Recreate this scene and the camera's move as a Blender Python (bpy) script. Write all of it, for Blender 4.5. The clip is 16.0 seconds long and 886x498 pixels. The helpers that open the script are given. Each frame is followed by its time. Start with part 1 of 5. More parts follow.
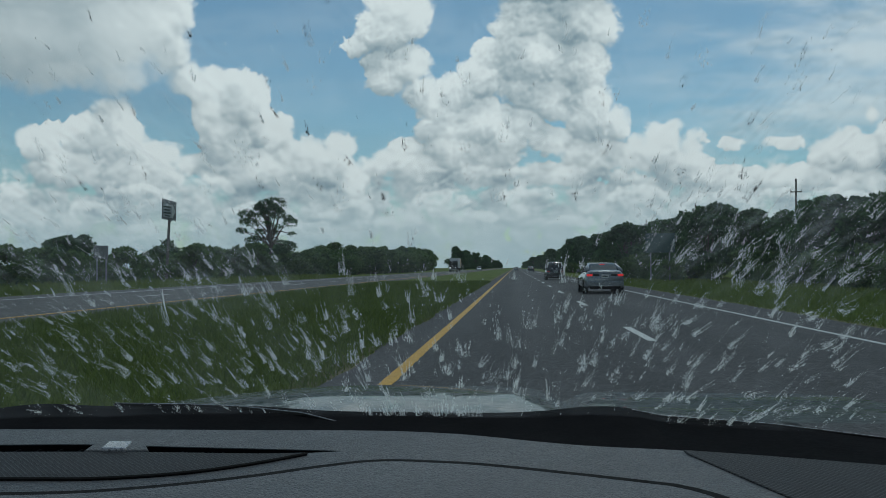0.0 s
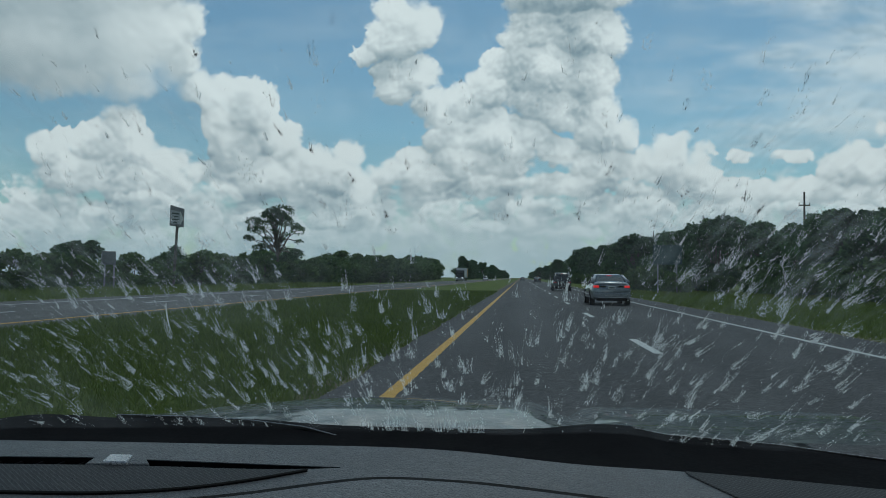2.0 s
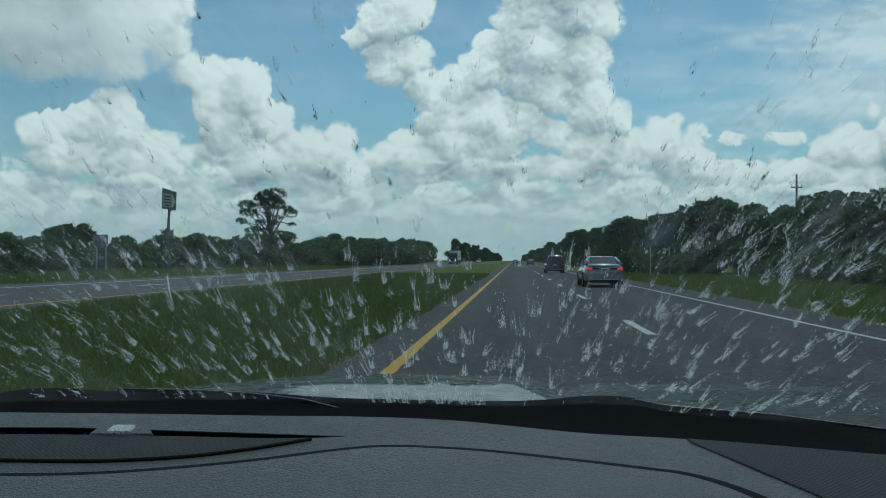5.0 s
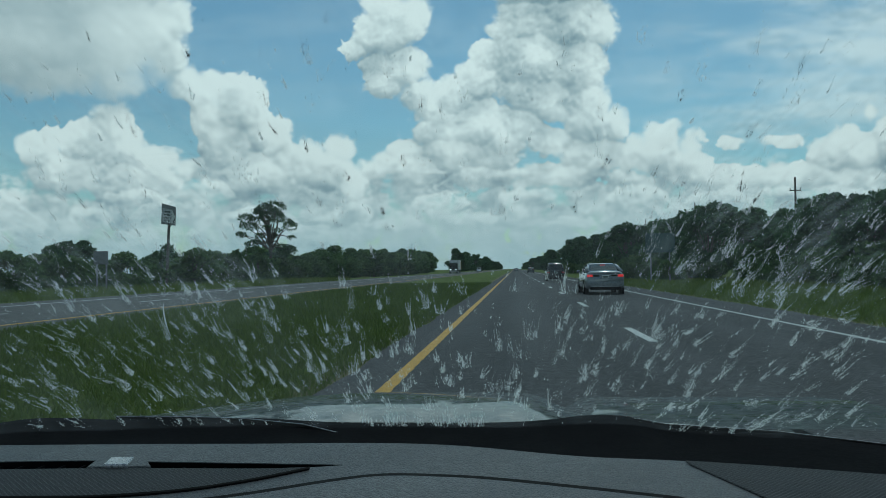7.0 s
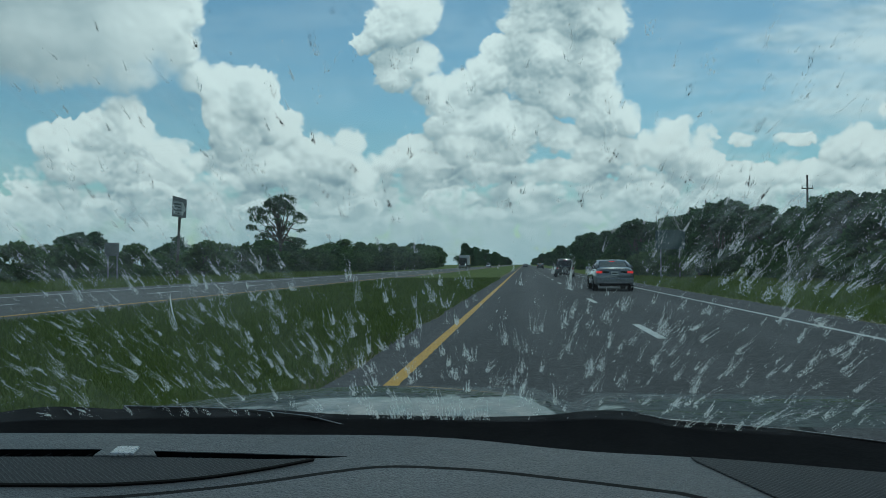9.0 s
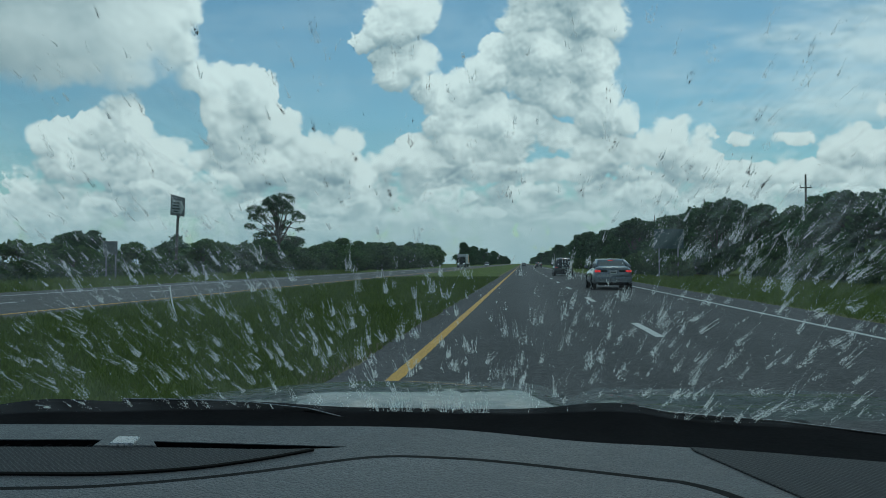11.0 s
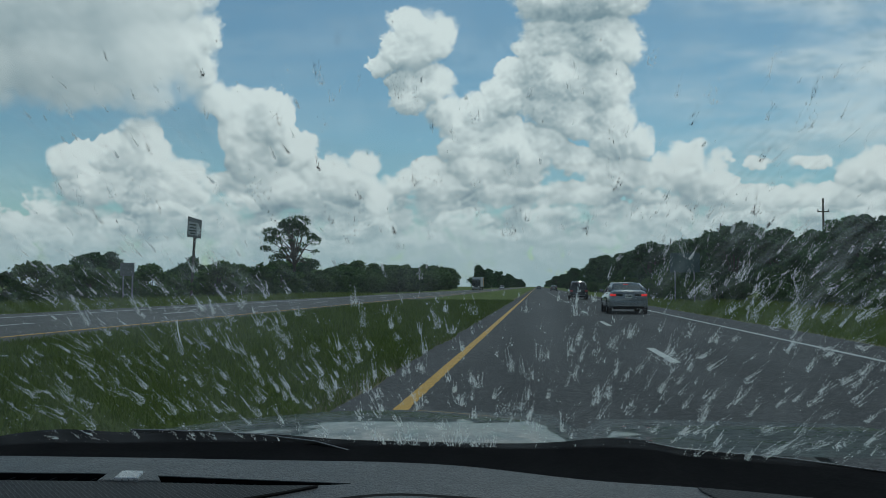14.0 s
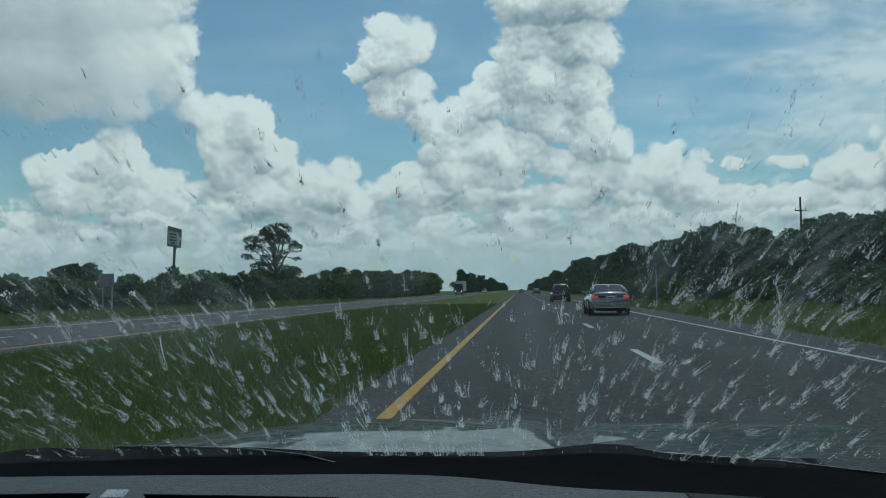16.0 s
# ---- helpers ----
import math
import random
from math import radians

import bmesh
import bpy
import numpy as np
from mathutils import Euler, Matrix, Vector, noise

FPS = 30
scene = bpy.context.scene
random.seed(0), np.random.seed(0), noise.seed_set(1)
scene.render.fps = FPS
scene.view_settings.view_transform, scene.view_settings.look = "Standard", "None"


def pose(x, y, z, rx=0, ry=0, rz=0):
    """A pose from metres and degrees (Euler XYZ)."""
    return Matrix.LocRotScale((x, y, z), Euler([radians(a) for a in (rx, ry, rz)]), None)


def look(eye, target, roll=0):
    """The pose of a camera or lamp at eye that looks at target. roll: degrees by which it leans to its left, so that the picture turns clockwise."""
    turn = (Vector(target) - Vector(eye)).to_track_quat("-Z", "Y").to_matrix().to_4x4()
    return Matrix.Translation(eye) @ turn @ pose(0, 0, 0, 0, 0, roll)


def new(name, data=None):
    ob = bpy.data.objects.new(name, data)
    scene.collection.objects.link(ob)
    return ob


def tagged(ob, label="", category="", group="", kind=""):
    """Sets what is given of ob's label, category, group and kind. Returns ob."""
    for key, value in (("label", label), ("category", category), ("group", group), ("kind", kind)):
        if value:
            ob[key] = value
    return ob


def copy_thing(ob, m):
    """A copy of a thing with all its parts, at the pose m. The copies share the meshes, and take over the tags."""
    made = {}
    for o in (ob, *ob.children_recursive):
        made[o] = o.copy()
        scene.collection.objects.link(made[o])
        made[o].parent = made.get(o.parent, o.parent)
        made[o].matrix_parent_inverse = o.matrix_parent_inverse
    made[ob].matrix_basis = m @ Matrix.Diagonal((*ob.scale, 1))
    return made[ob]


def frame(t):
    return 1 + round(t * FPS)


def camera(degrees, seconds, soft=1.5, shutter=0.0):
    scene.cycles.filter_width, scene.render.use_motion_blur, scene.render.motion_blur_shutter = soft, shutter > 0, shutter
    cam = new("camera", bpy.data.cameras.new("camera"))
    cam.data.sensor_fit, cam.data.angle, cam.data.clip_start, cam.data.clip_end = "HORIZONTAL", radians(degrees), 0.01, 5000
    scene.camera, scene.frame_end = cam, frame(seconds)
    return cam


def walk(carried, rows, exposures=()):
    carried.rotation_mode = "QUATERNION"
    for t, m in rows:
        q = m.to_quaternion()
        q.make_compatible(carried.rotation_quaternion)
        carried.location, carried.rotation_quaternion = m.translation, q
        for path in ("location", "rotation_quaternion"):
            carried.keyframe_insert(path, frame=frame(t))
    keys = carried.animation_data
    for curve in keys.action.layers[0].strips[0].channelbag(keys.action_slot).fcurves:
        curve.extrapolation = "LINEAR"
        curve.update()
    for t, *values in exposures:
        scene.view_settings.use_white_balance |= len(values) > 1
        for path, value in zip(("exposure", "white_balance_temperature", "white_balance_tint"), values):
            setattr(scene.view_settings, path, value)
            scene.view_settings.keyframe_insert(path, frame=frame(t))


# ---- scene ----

# ---------------------------------------------------------------- camera
cam = camera(58.5, 16.0, soft=0.8)
PATH = (
    (0, -0.0023, -0.0001, 1.2548, 5.16, 1.35, 0.19),
    (0.5, 0.0031, -0.0002, 1.2631, 5.48, 1.57, -0.06),
    (1, -0.0012, -0.0000, 1.2454, 4.88, 0.69, -0.11),
    (1.5, -0.0022, -0.0001, 1.2456, 4.98, 0.60, -0.38),
    (2, 0.0030, -0.0005, 1.2654, 5.63, 2.03, -0.47),
    (2.5, -0.0103, -0.0004, 1.2618, 3.51, 2.14, 0.31),
    (3, -0.0086, -0.0003, 1.2661, 4.19, 1.80, -0.15),
    (3.5, -0.0112, -0.0003, 1.2478, 3.88, 0.24, -0.36),
    (4, -0.0175, -0.0002, 1.2469, 4.80, 0.82, -0.41),
    (6.5, 0.0022, 0.0003, 1.2533, 5.37, 0.74, -0.18),
    (7, -0.0022, -0.0009, 1.2694, 5.17, 1.49, 0.77),
    (7.5, -0.0083, 0.0003, 1.2534, 4.75, 0.25, -0.19),
    (8, 0.0036, -0.0001, 1.2669, 6.27, 0.83, -0.38),
    (8.5, 0.0002, -0.0001, 1.2734, 5.91, 0.92, -0.11),
    (9, 0.0018, 0.0002, 1.2672, 5.84, 1.12, 0.20),
    (11.5, -0.0007, 0.0000, 1.2555, 5.63, 1.04, 0.07),
    (12, 0.0076, -0.0002, 1.2702, 5.38, 1.93, 0.04),
    (12.5, -0.0100, 0.0002, 1.2835, 5.76, 2.60, 0.01),
    (13, -0.0004, 0.0002, 1.2665, 6.19, 2.05, -0.83),
    (13.5, -0.0118, 0.0003, 1.2723, 5.71, 3.01, 0.04),
    (14, 0.0125, 0.0005, 1.2736, 6.80, 2.69, -0.13),
    (14.5, 0.0084, 0.0004, 1.2771, 5.90, 2.17, 0.35),
    (15, 0.0178, 0.0003, 1.2699, 7.11, 1.33, -0.58),
    (15.5, 0.0171, 0.0004, 1.2692, 6.08, 2.25, 0.40),
    (16, 0.0095, 0.0003, 1.2816, 5.55, 3.03, 0.95),
)
walk(cam, [(t, pose(x, y, z, 90 + p, r, w)) for t, x, y, z, w, p, r in PATH],
     exposures=((0.0, -0.22, 6350.0, 7.0), (2.0, -0.20, 6300.0, 6.0), (3.0, -0.14, 6150.0, 0.0), (4.2, -0.14, 6150.0, 0.0), (6.4, -0.14, 6050.0, -4.0),
                (11.5, -0.14, 6050.0, -4.0), (12.6, -0.20, 6100.0, -1.0), (14.0, -0.24, 6350.0, 4.0), (15.5, -0.20, 6150.0, -1.0), (16.0, -0.20, 6200.0, 1.0)))

# ---------------------------------------------------------------- light
SUN_ELEV, SUN_AZ = 62.0, 14.0          # degrees up, degrees to the right of the road ahead


def node(tree, kind, values=(), **props):
    n = tree.nodes.new(kind)
    for k, v in props.items():
        if k == "op":
            n.operation = v
        elif k == "blend":
            n.blend_type = v
        elif k == "dtype":
            n.data_type = v
        elif k == "interp":
            n.interpolation_type = v
        elif k == "feature":
            n.feature = v
    for key, v in dict(values).items():
        s = n.inputs[key]
        if isinstance(v, bpy.types.NodeSocket):
            tree.links.new(v, s)
        else:
            s.default_value = v
    return n


def math_(tree, op, *args, clamp=False):
    n = node(tree, "ShaderNodeMath", dict(enumerate(args)), op=op)
    n.use_clamp = clamp
    return n.outputs[0]


def vec_(tree, op, *args):
    n = node(tree, "ShaderNodeVectorMath", dict(enumerate(args)), op=op)
    return n.outputs["Value"] if op in ("LENGTH", "DOT_PRODUCT") else n.outputs["Vector"]


def remap(tree, value, a, b, lo=0.0, hi=1.0, smooth=True):
    n = node(tree, "ShaderNodeMapRange", {0: value, 1: a, 2: b, 3: lo, 4: hi},
             interp="SMOOTHSTEP" if smooth else "LINEAR")
    return n.outputs[0]


def noise_(tree, vector, scale, detail=4.0, rough=0.55, out=0):
    n = node(tree, "ShaderNodeTexNoise", {"Vector": vector, "Scale": scale, "Detail": detail, "Roughness": rough})
    return n.outputs[out]


def mixc(tree, fac, a, b, blend="MIX"):
    n = node(tree, "ShaderNodeMix", dtype="RGBA", blend=blend)
    for s, v in ((n.inputs[0], fac), (n.inputs[6], a), (n.inputs[7], b)):
        if isinstance(v, bpy.types.NodeSocket):
            tree.links.new(v, s)
        else:
            s.default_value = (*v, 1.0) if isinstance(v, tuple) and len(v) == 3 else v
    return n.outputs[2]


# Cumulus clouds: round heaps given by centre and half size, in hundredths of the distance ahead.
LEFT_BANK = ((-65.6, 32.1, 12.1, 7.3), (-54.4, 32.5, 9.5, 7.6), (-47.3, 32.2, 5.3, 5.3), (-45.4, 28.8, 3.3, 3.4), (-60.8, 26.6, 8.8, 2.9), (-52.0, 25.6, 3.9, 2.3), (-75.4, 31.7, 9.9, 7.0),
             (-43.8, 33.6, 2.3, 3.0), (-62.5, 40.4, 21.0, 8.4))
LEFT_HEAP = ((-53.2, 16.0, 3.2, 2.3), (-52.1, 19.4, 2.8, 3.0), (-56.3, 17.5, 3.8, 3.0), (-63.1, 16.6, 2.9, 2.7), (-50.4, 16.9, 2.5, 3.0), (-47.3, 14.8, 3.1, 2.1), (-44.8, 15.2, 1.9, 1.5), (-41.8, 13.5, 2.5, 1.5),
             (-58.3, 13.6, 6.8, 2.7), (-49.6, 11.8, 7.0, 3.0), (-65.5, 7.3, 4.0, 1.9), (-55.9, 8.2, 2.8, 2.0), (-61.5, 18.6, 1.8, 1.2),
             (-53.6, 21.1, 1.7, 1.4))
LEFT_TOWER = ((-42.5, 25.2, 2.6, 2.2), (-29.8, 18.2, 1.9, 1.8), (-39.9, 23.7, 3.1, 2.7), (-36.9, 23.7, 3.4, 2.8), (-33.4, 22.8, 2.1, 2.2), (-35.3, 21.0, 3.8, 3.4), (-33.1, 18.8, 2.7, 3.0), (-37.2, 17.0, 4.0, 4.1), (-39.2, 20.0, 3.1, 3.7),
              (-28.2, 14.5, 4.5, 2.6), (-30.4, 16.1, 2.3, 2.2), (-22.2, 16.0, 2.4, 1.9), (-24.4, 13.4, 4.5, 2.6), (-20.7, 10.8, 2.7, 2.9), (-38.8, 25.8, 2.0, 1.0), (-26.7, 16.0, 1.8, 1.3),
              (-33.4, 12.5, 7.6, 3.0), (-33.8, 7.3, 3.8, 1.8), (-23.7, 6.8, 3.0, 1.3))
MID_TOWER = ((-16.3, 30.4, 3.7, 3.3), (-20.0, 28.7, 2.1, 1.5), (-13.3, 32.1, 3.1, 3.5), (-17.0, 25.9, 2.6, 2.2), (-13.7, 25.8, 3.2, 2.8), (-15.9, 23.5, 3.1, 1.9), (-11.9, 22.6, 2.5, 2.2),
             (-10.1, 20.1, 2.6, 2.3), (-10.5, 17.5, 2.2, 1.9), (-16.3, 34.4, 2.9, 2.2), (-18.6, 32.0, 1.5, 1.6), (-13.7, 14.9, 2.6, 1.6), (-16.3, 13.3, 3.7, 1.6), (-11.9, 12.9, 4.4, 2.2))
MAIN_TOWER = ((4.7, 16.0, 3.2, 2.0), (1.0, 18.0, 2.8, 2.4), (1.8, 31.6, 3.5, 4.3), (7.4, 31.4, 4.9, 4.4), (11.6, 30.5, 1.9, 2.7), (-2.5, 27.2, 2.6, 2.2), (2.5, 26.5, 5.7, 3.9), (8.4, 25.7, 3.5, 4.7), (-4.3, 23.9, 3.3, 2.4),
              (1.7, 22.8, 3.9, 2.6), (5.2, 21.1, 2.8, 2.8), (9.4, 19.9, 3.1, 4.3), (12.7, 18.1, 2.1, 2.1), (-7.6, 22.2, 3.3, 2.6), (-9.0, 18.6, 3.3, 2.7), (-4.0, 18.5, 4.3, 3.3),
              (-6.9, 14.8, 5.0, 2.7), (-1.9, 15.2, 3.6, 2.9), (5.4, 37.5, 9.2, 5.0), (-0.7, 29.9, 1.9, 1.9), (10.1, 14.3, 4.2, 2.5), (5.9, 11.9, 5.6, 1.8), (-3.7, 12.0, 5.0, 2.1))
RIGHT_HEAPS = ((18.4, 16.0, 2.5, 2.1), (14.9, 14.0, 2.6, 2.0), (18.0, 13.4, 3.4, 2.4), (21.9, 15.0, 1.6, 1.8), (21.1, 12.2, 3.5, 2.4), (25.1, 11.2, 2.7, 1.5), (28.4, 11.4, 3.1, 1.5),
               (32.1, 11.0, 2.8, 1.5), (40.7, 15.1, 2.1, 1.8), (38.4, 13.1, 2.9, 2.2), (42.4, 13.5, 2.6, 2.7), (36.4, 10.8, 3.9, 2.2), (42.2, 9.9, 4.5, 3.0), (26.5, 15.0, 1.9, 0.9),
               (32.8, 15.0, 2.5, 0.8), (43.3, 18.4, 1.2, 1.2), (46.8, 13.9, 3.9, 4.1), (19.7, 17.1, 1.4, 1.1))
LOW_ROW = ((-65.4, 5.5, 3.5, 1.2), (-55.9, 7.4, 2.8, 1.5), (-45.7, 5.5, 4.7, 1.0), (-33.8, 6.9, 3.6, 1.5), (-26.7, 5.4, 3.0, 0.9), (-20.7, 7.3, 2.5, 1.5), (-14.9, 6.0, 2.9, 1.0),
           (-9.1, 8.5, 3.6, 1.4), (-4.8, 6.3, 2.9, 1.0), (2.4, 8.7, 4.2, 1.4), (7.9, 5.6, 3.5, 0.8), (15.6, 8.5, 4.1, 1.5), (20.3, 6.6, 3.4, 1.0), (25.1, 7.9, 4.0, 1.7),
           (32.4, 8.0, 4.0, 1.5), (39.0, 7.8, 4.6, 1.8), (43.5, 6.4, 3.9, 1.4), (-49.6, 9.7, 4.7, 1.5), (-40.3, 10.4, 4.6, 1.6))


def cloud_group():
    g = bpy.data.node_groups.new("cloud_field", "ShaderNodeTree")
    g.interface.new_socket("Place", in_out="INPUT", socket_type="NodeSocketVector")
    for name in ("Heap", "Bumpy", "Row"):
        g.interface.new_socket(name, in_out="OUTPUT", socket_type="NodeSocketFloat")
    p = g.nodes.new("NodeGroupInput").outputs[0]

    def warp(scale, detail, wide):
        return vec_(g, "MULTIPLY", vec_(g, "SUBTRACT", noise_(g, p, scale, detail, 0.6, 1), (0.5, 0.5, 0.5)), (wide, wide, 0))

    w1, w2 = warp(0.22, 2, 2.4), warp(0.9, 4, 1.5)
    q = vec_(g, "ADD", vec_(g, "ADD", p, w1), w2)
    high = None
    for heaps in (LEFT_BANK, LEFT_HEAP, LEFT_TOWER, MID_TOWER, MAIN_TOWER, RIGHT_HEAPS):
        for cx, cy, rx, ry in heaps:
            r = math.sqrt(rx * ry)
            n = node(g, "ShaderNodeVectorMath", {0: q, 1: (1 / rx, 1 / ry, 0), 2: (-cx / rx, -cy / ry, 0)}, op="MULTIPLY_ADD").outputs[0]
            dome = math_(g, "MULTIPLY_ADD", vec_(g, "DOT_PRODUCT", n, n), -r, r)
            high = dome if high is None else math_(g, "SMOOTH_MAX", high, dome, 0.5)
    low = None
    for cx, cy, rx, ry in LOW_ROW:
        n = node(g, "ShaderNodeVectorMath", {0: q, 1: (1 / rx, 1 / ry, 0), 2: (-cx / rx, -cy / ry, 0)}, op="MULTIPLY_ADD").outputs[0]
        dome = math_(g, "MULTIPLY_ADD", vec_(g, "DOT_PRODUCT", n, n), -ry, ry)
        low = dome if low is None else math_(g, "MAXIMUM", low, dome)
    # the low deck that closes the sky towards the horizon
    sep = node(g, "ShaderNodeSeparateXYZ", {0: q}).outputs
    rough_top = noise_(g, vec_(g, "MULTIPLY", p, (0.09, 0.22, 0)), 1.0, 4, 0.6)
    deck = math_(g, "ADD", math_(g, "MULTIPLY", math_(g, "SUBTRACT", 11.6, sep[1]), 0.5),
                 math_(g, "MULTIPLY", math_(g, "SUBTRACT", rough_top, 0.5), 6.0))
    heap = math_(g, "SMOOTH_MAX", high, math_(g, "MINIMUM", deck, 0.75), 0.5)
    # far overhead and behind: scattered cloud
    scatter = math_(g, "MULTIPLY", math_(g, "SUBTRACT", noise_(g, p, 0.035, 4, 0.6), 0.6), 14.0)
    heap = math_(g, "MAXIMUM", heap, math_(g, "SUBTRACT", scatter, remap(g, sep[1], 44.0, 66.0, 9.0, 0.0)))

    def domes(scale, wobble):
        """Round billows side by side: a dome over every cell."""
        at = vec_(g, "ADD", q, wobble)
        d = node(g, "ShaderNodeTexVoronoi", {"Vector": at, "Scale": scale}, feature="F1").outputs["Distance"]
        return math_(g, "SUBTRACT", 0.55, math_(g, "MULTIPLY", math_(g, "MULTIPLY", d, d), 1.6))

    big, small = domes(0.36, w1), domes(1.05, w2)
    puffs = math_(g, "ADD", math_(g, "MULTIPLY", big, 1.0), math_(g, "MULTIPLY", small, 0.42))
    puffs = math_(g, "ADD", puffs, math_(g, "MULTIPLY", math_(g, "SUBTRACT", noise_(g, q, 0.8, 7, 0.68), 0.5), 2.0))
    out = g.nodes.new("NodeGroupOutput")
    g.links.new(heap, out.inputs[0])
    g.links.new(math_(g, "ADD", heap, puffs), out.inputs[1])
    g.links.new(math_(g, "ADD", low, math_(g, "MULTIPLY", puffs, 0.5)), out.inputs[2])
    return g


def build_world():
    world = bpy.data.worlds.new("sky")
    world.use_nodes = True
    scene.world = world
    t = world.node_tree
    t.nodes.clear()
    sky = t.nodes.new("ShaderNodeTexSky")
    sky.sky_type, sky.sun_disc = "NISHITA", False
    sky.sun_elevation, sky.sun_rotation = radians(SUN_ELEV), radians(SUN_AZ)
    sky.air_density, sky.dust_density, sky.ozone_density = 1.0, 0.8, 1.5
    way = t.nodes.new("ShaderNodeTexCoord").outputs["Generated"]
    s = node(t, "ShaderNodeSeparateXYZ", {0: way}).outputs
    ahead = math_(t, "ADD", math_(t, "ABSOLUTE", s[1]), 0.002)
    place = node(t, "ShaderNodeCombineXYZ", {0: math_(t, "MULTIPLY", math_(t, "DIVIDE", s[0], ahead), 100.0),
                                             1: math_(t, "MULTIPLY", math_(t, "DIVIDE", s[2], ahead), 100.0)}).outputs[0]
    group = cloud_group()

    def field(at):
        n = t.nodes.new("ShaderNodeGroup")
        n.node_tree = group
        t.links.new(at, n.inputs[0])
        return n.outputs

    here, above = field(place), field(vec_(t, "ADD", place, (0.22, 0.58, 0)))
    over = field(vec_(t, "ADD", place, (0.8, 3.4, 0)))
    up = node(t, "ShaderNodeSeparateXYZ", {0: place}).outputs
    # some rims are crisp, others fray out; the bank on the left is soft all round
    fray = remap(t, noise_(t, place, 0.11, 3, 0.5), 0.38, 0.62, 0.22, 1.3)
    soft = math_(t, "MULTIPLY", remap(t, up[0], -50.0, -40.0, 1.0, 0.0), remap(t, up[1], 20.0, 25.0))
    fray = math_(t, "ADD", fray, math_(t, "MULTIPLY", soft, 4.0))
    cover = remap(t, math_(t, "DIVIDE", here[1], fray), -1.0, 1.0)

    def facing(a, b, run):
        """How far the surface leans towards the light, from -1 to 1."""
        fall = math_(t, "DIVIDE", math_(t, "SUBTRACT", a, b), run)
        return math_(t, "DIVIDE", fall, math_(t, "SQRT", math_(t, "MULTIPLY_ADD", fall, fall, 1.0)))

    lit = math_(t, "MULTIPLY_ADD", facing(here[1], above[1], 0.62), 0.19, 0.70)
    lit = math_(t, "MULTIPLY_ADD", facing(here[0], over[0], 3.5), 0.46, lit)
    # thick hearts and flat bases hold back the light
    lit = math_(t, "SUBTRACT", lit, remap(t, here[0], 0.9, 3.6, 0.0, 0.12))
    bands = noise_(t, vec_(t, "MULTIPLY", place, (0.22, 0.38, 0)), 1.0, 6, 0.62)
    lit = math_(t, "MULTIPLY_ADD", math_(t, "SUBTRACT", bands, 0.52), remap(t, up[1], 9.0, 16.0, 1.35, 0.5), lit)
    lit = math_(t, "MULTIPLY_ADD", math_(t, "SUBTRACT", noise_(t, place, 0.21, 4, 0.6), 0.5), 1.5, lit)
    rims = math_(t, "MULTIPLY", remap(t, here[2], -0.15, 0.25), remap(t, above[2], 1.4, 0.2))
    lit = math_(t, "MULTIPLY_ADD", rims, 0.36, lit)
    # the bank is one smooth grey mass with a bright right-hand rim
    smooth = math_(t, "MULTIPLY_ADD", noise_(t, place, 0.13, 4, 0.55), 0.5, remap(t, up[0], -66.0, -43.0, 0.14, 0.66))
    lit = math_(t, "ADD", lit, math_(t, "MULTIPLY", math_(t, "SUBTRACT", smooth, lit), math_(t, "MULTIPLY", soft, 0.75)))
    lit = math_(t, "MINIMUM", math_(t, "MAXIMUM", lit, 0.0), 1.0)
    white = mixc(t, lit, (0.25, 0.335, 0.395), (0.85, 0.875, 0.895))
    # thin veil of high cloud to the right, and haze low down
    veil = noise_(t, vec_(t, "MULTIPLY", place, (0.03, 0.12, 0)), 1.0, 4, 0.6)
    veil = math_(t, "MULTIPLY", remap(t, veil, 0.36, 0.66), remap(t, up[0], 10.0, 30.0, 0.12, 0.70))
    haze = remap(t, up[1], 0.0, 13.0, 0.85, 0.0)
    white = mixc(t, haze, white, (0.40, 0.515, 0.575))
    cover = math_(t, "MAXIMUM", cover, veil)
    air = mixc(t, 1.0, sky.outputs[0], (0.82, 1.02, 1.0), "MULTIPLY")
    blue = node(t, "ShaderNodeBackground", {"Color": air, "Strength": 0.09})
    cloud = node(t, "ShaderNodeBackground", {"Color": white, "Strength": 1.0})
    mix = node(t, "ShaderNodeMixShader", {0: cover, 1: blue.outputs[0], 2: cloud.outputs[0]})
    out = t.nodes.new("ShaderNodeOutputWorld")
    t.links.new(mix.outputs[0], out.inputs[0])
    world.cycles.sampling_method = "MANUAL"
    world.cycles.sample_map_resolution = 512


build_world()
sun = new("sun", bpy.data.lights.new("sun", "SUN"))
sun.data.energy, sun.data.angle, sun.data.color = 0.75, radians(3.0), (1.0, 0.95, 0.87)
sun.matrix_world = look((0, 0, 0), (-math.sin(radians(SUN_AZ)) * math.cos(radians(SUN_ELEV)),
                                    -math.cos(radians(SUN_AZ)) * math.cos(radians(SUN_ELEV)), -math.sin(radians(SUN_ELEV))))

# ---------------------------------------------------------------- materials
def material(name, colour=(0.5, 0.5, 0.5), rough=0.6, metal=0.0, coat=0.0, specular=0.5):
    m = bpy.data.materials.new(name)
    m.use_nodes = True
    t = m.node_tree
    b = t.nodes["Principled BSDF"]
    b.inputs["Base Color"].default_value = (*colour, 1)
    b.inputs["Roughness"].default_value = rough
    b.inputs["Metallic"].default_value = metal
    b.inputs["Coat Weight"].default_value = coat
    b.inputs["Specular IOR Level"].default_value = specular
    return m, t, b


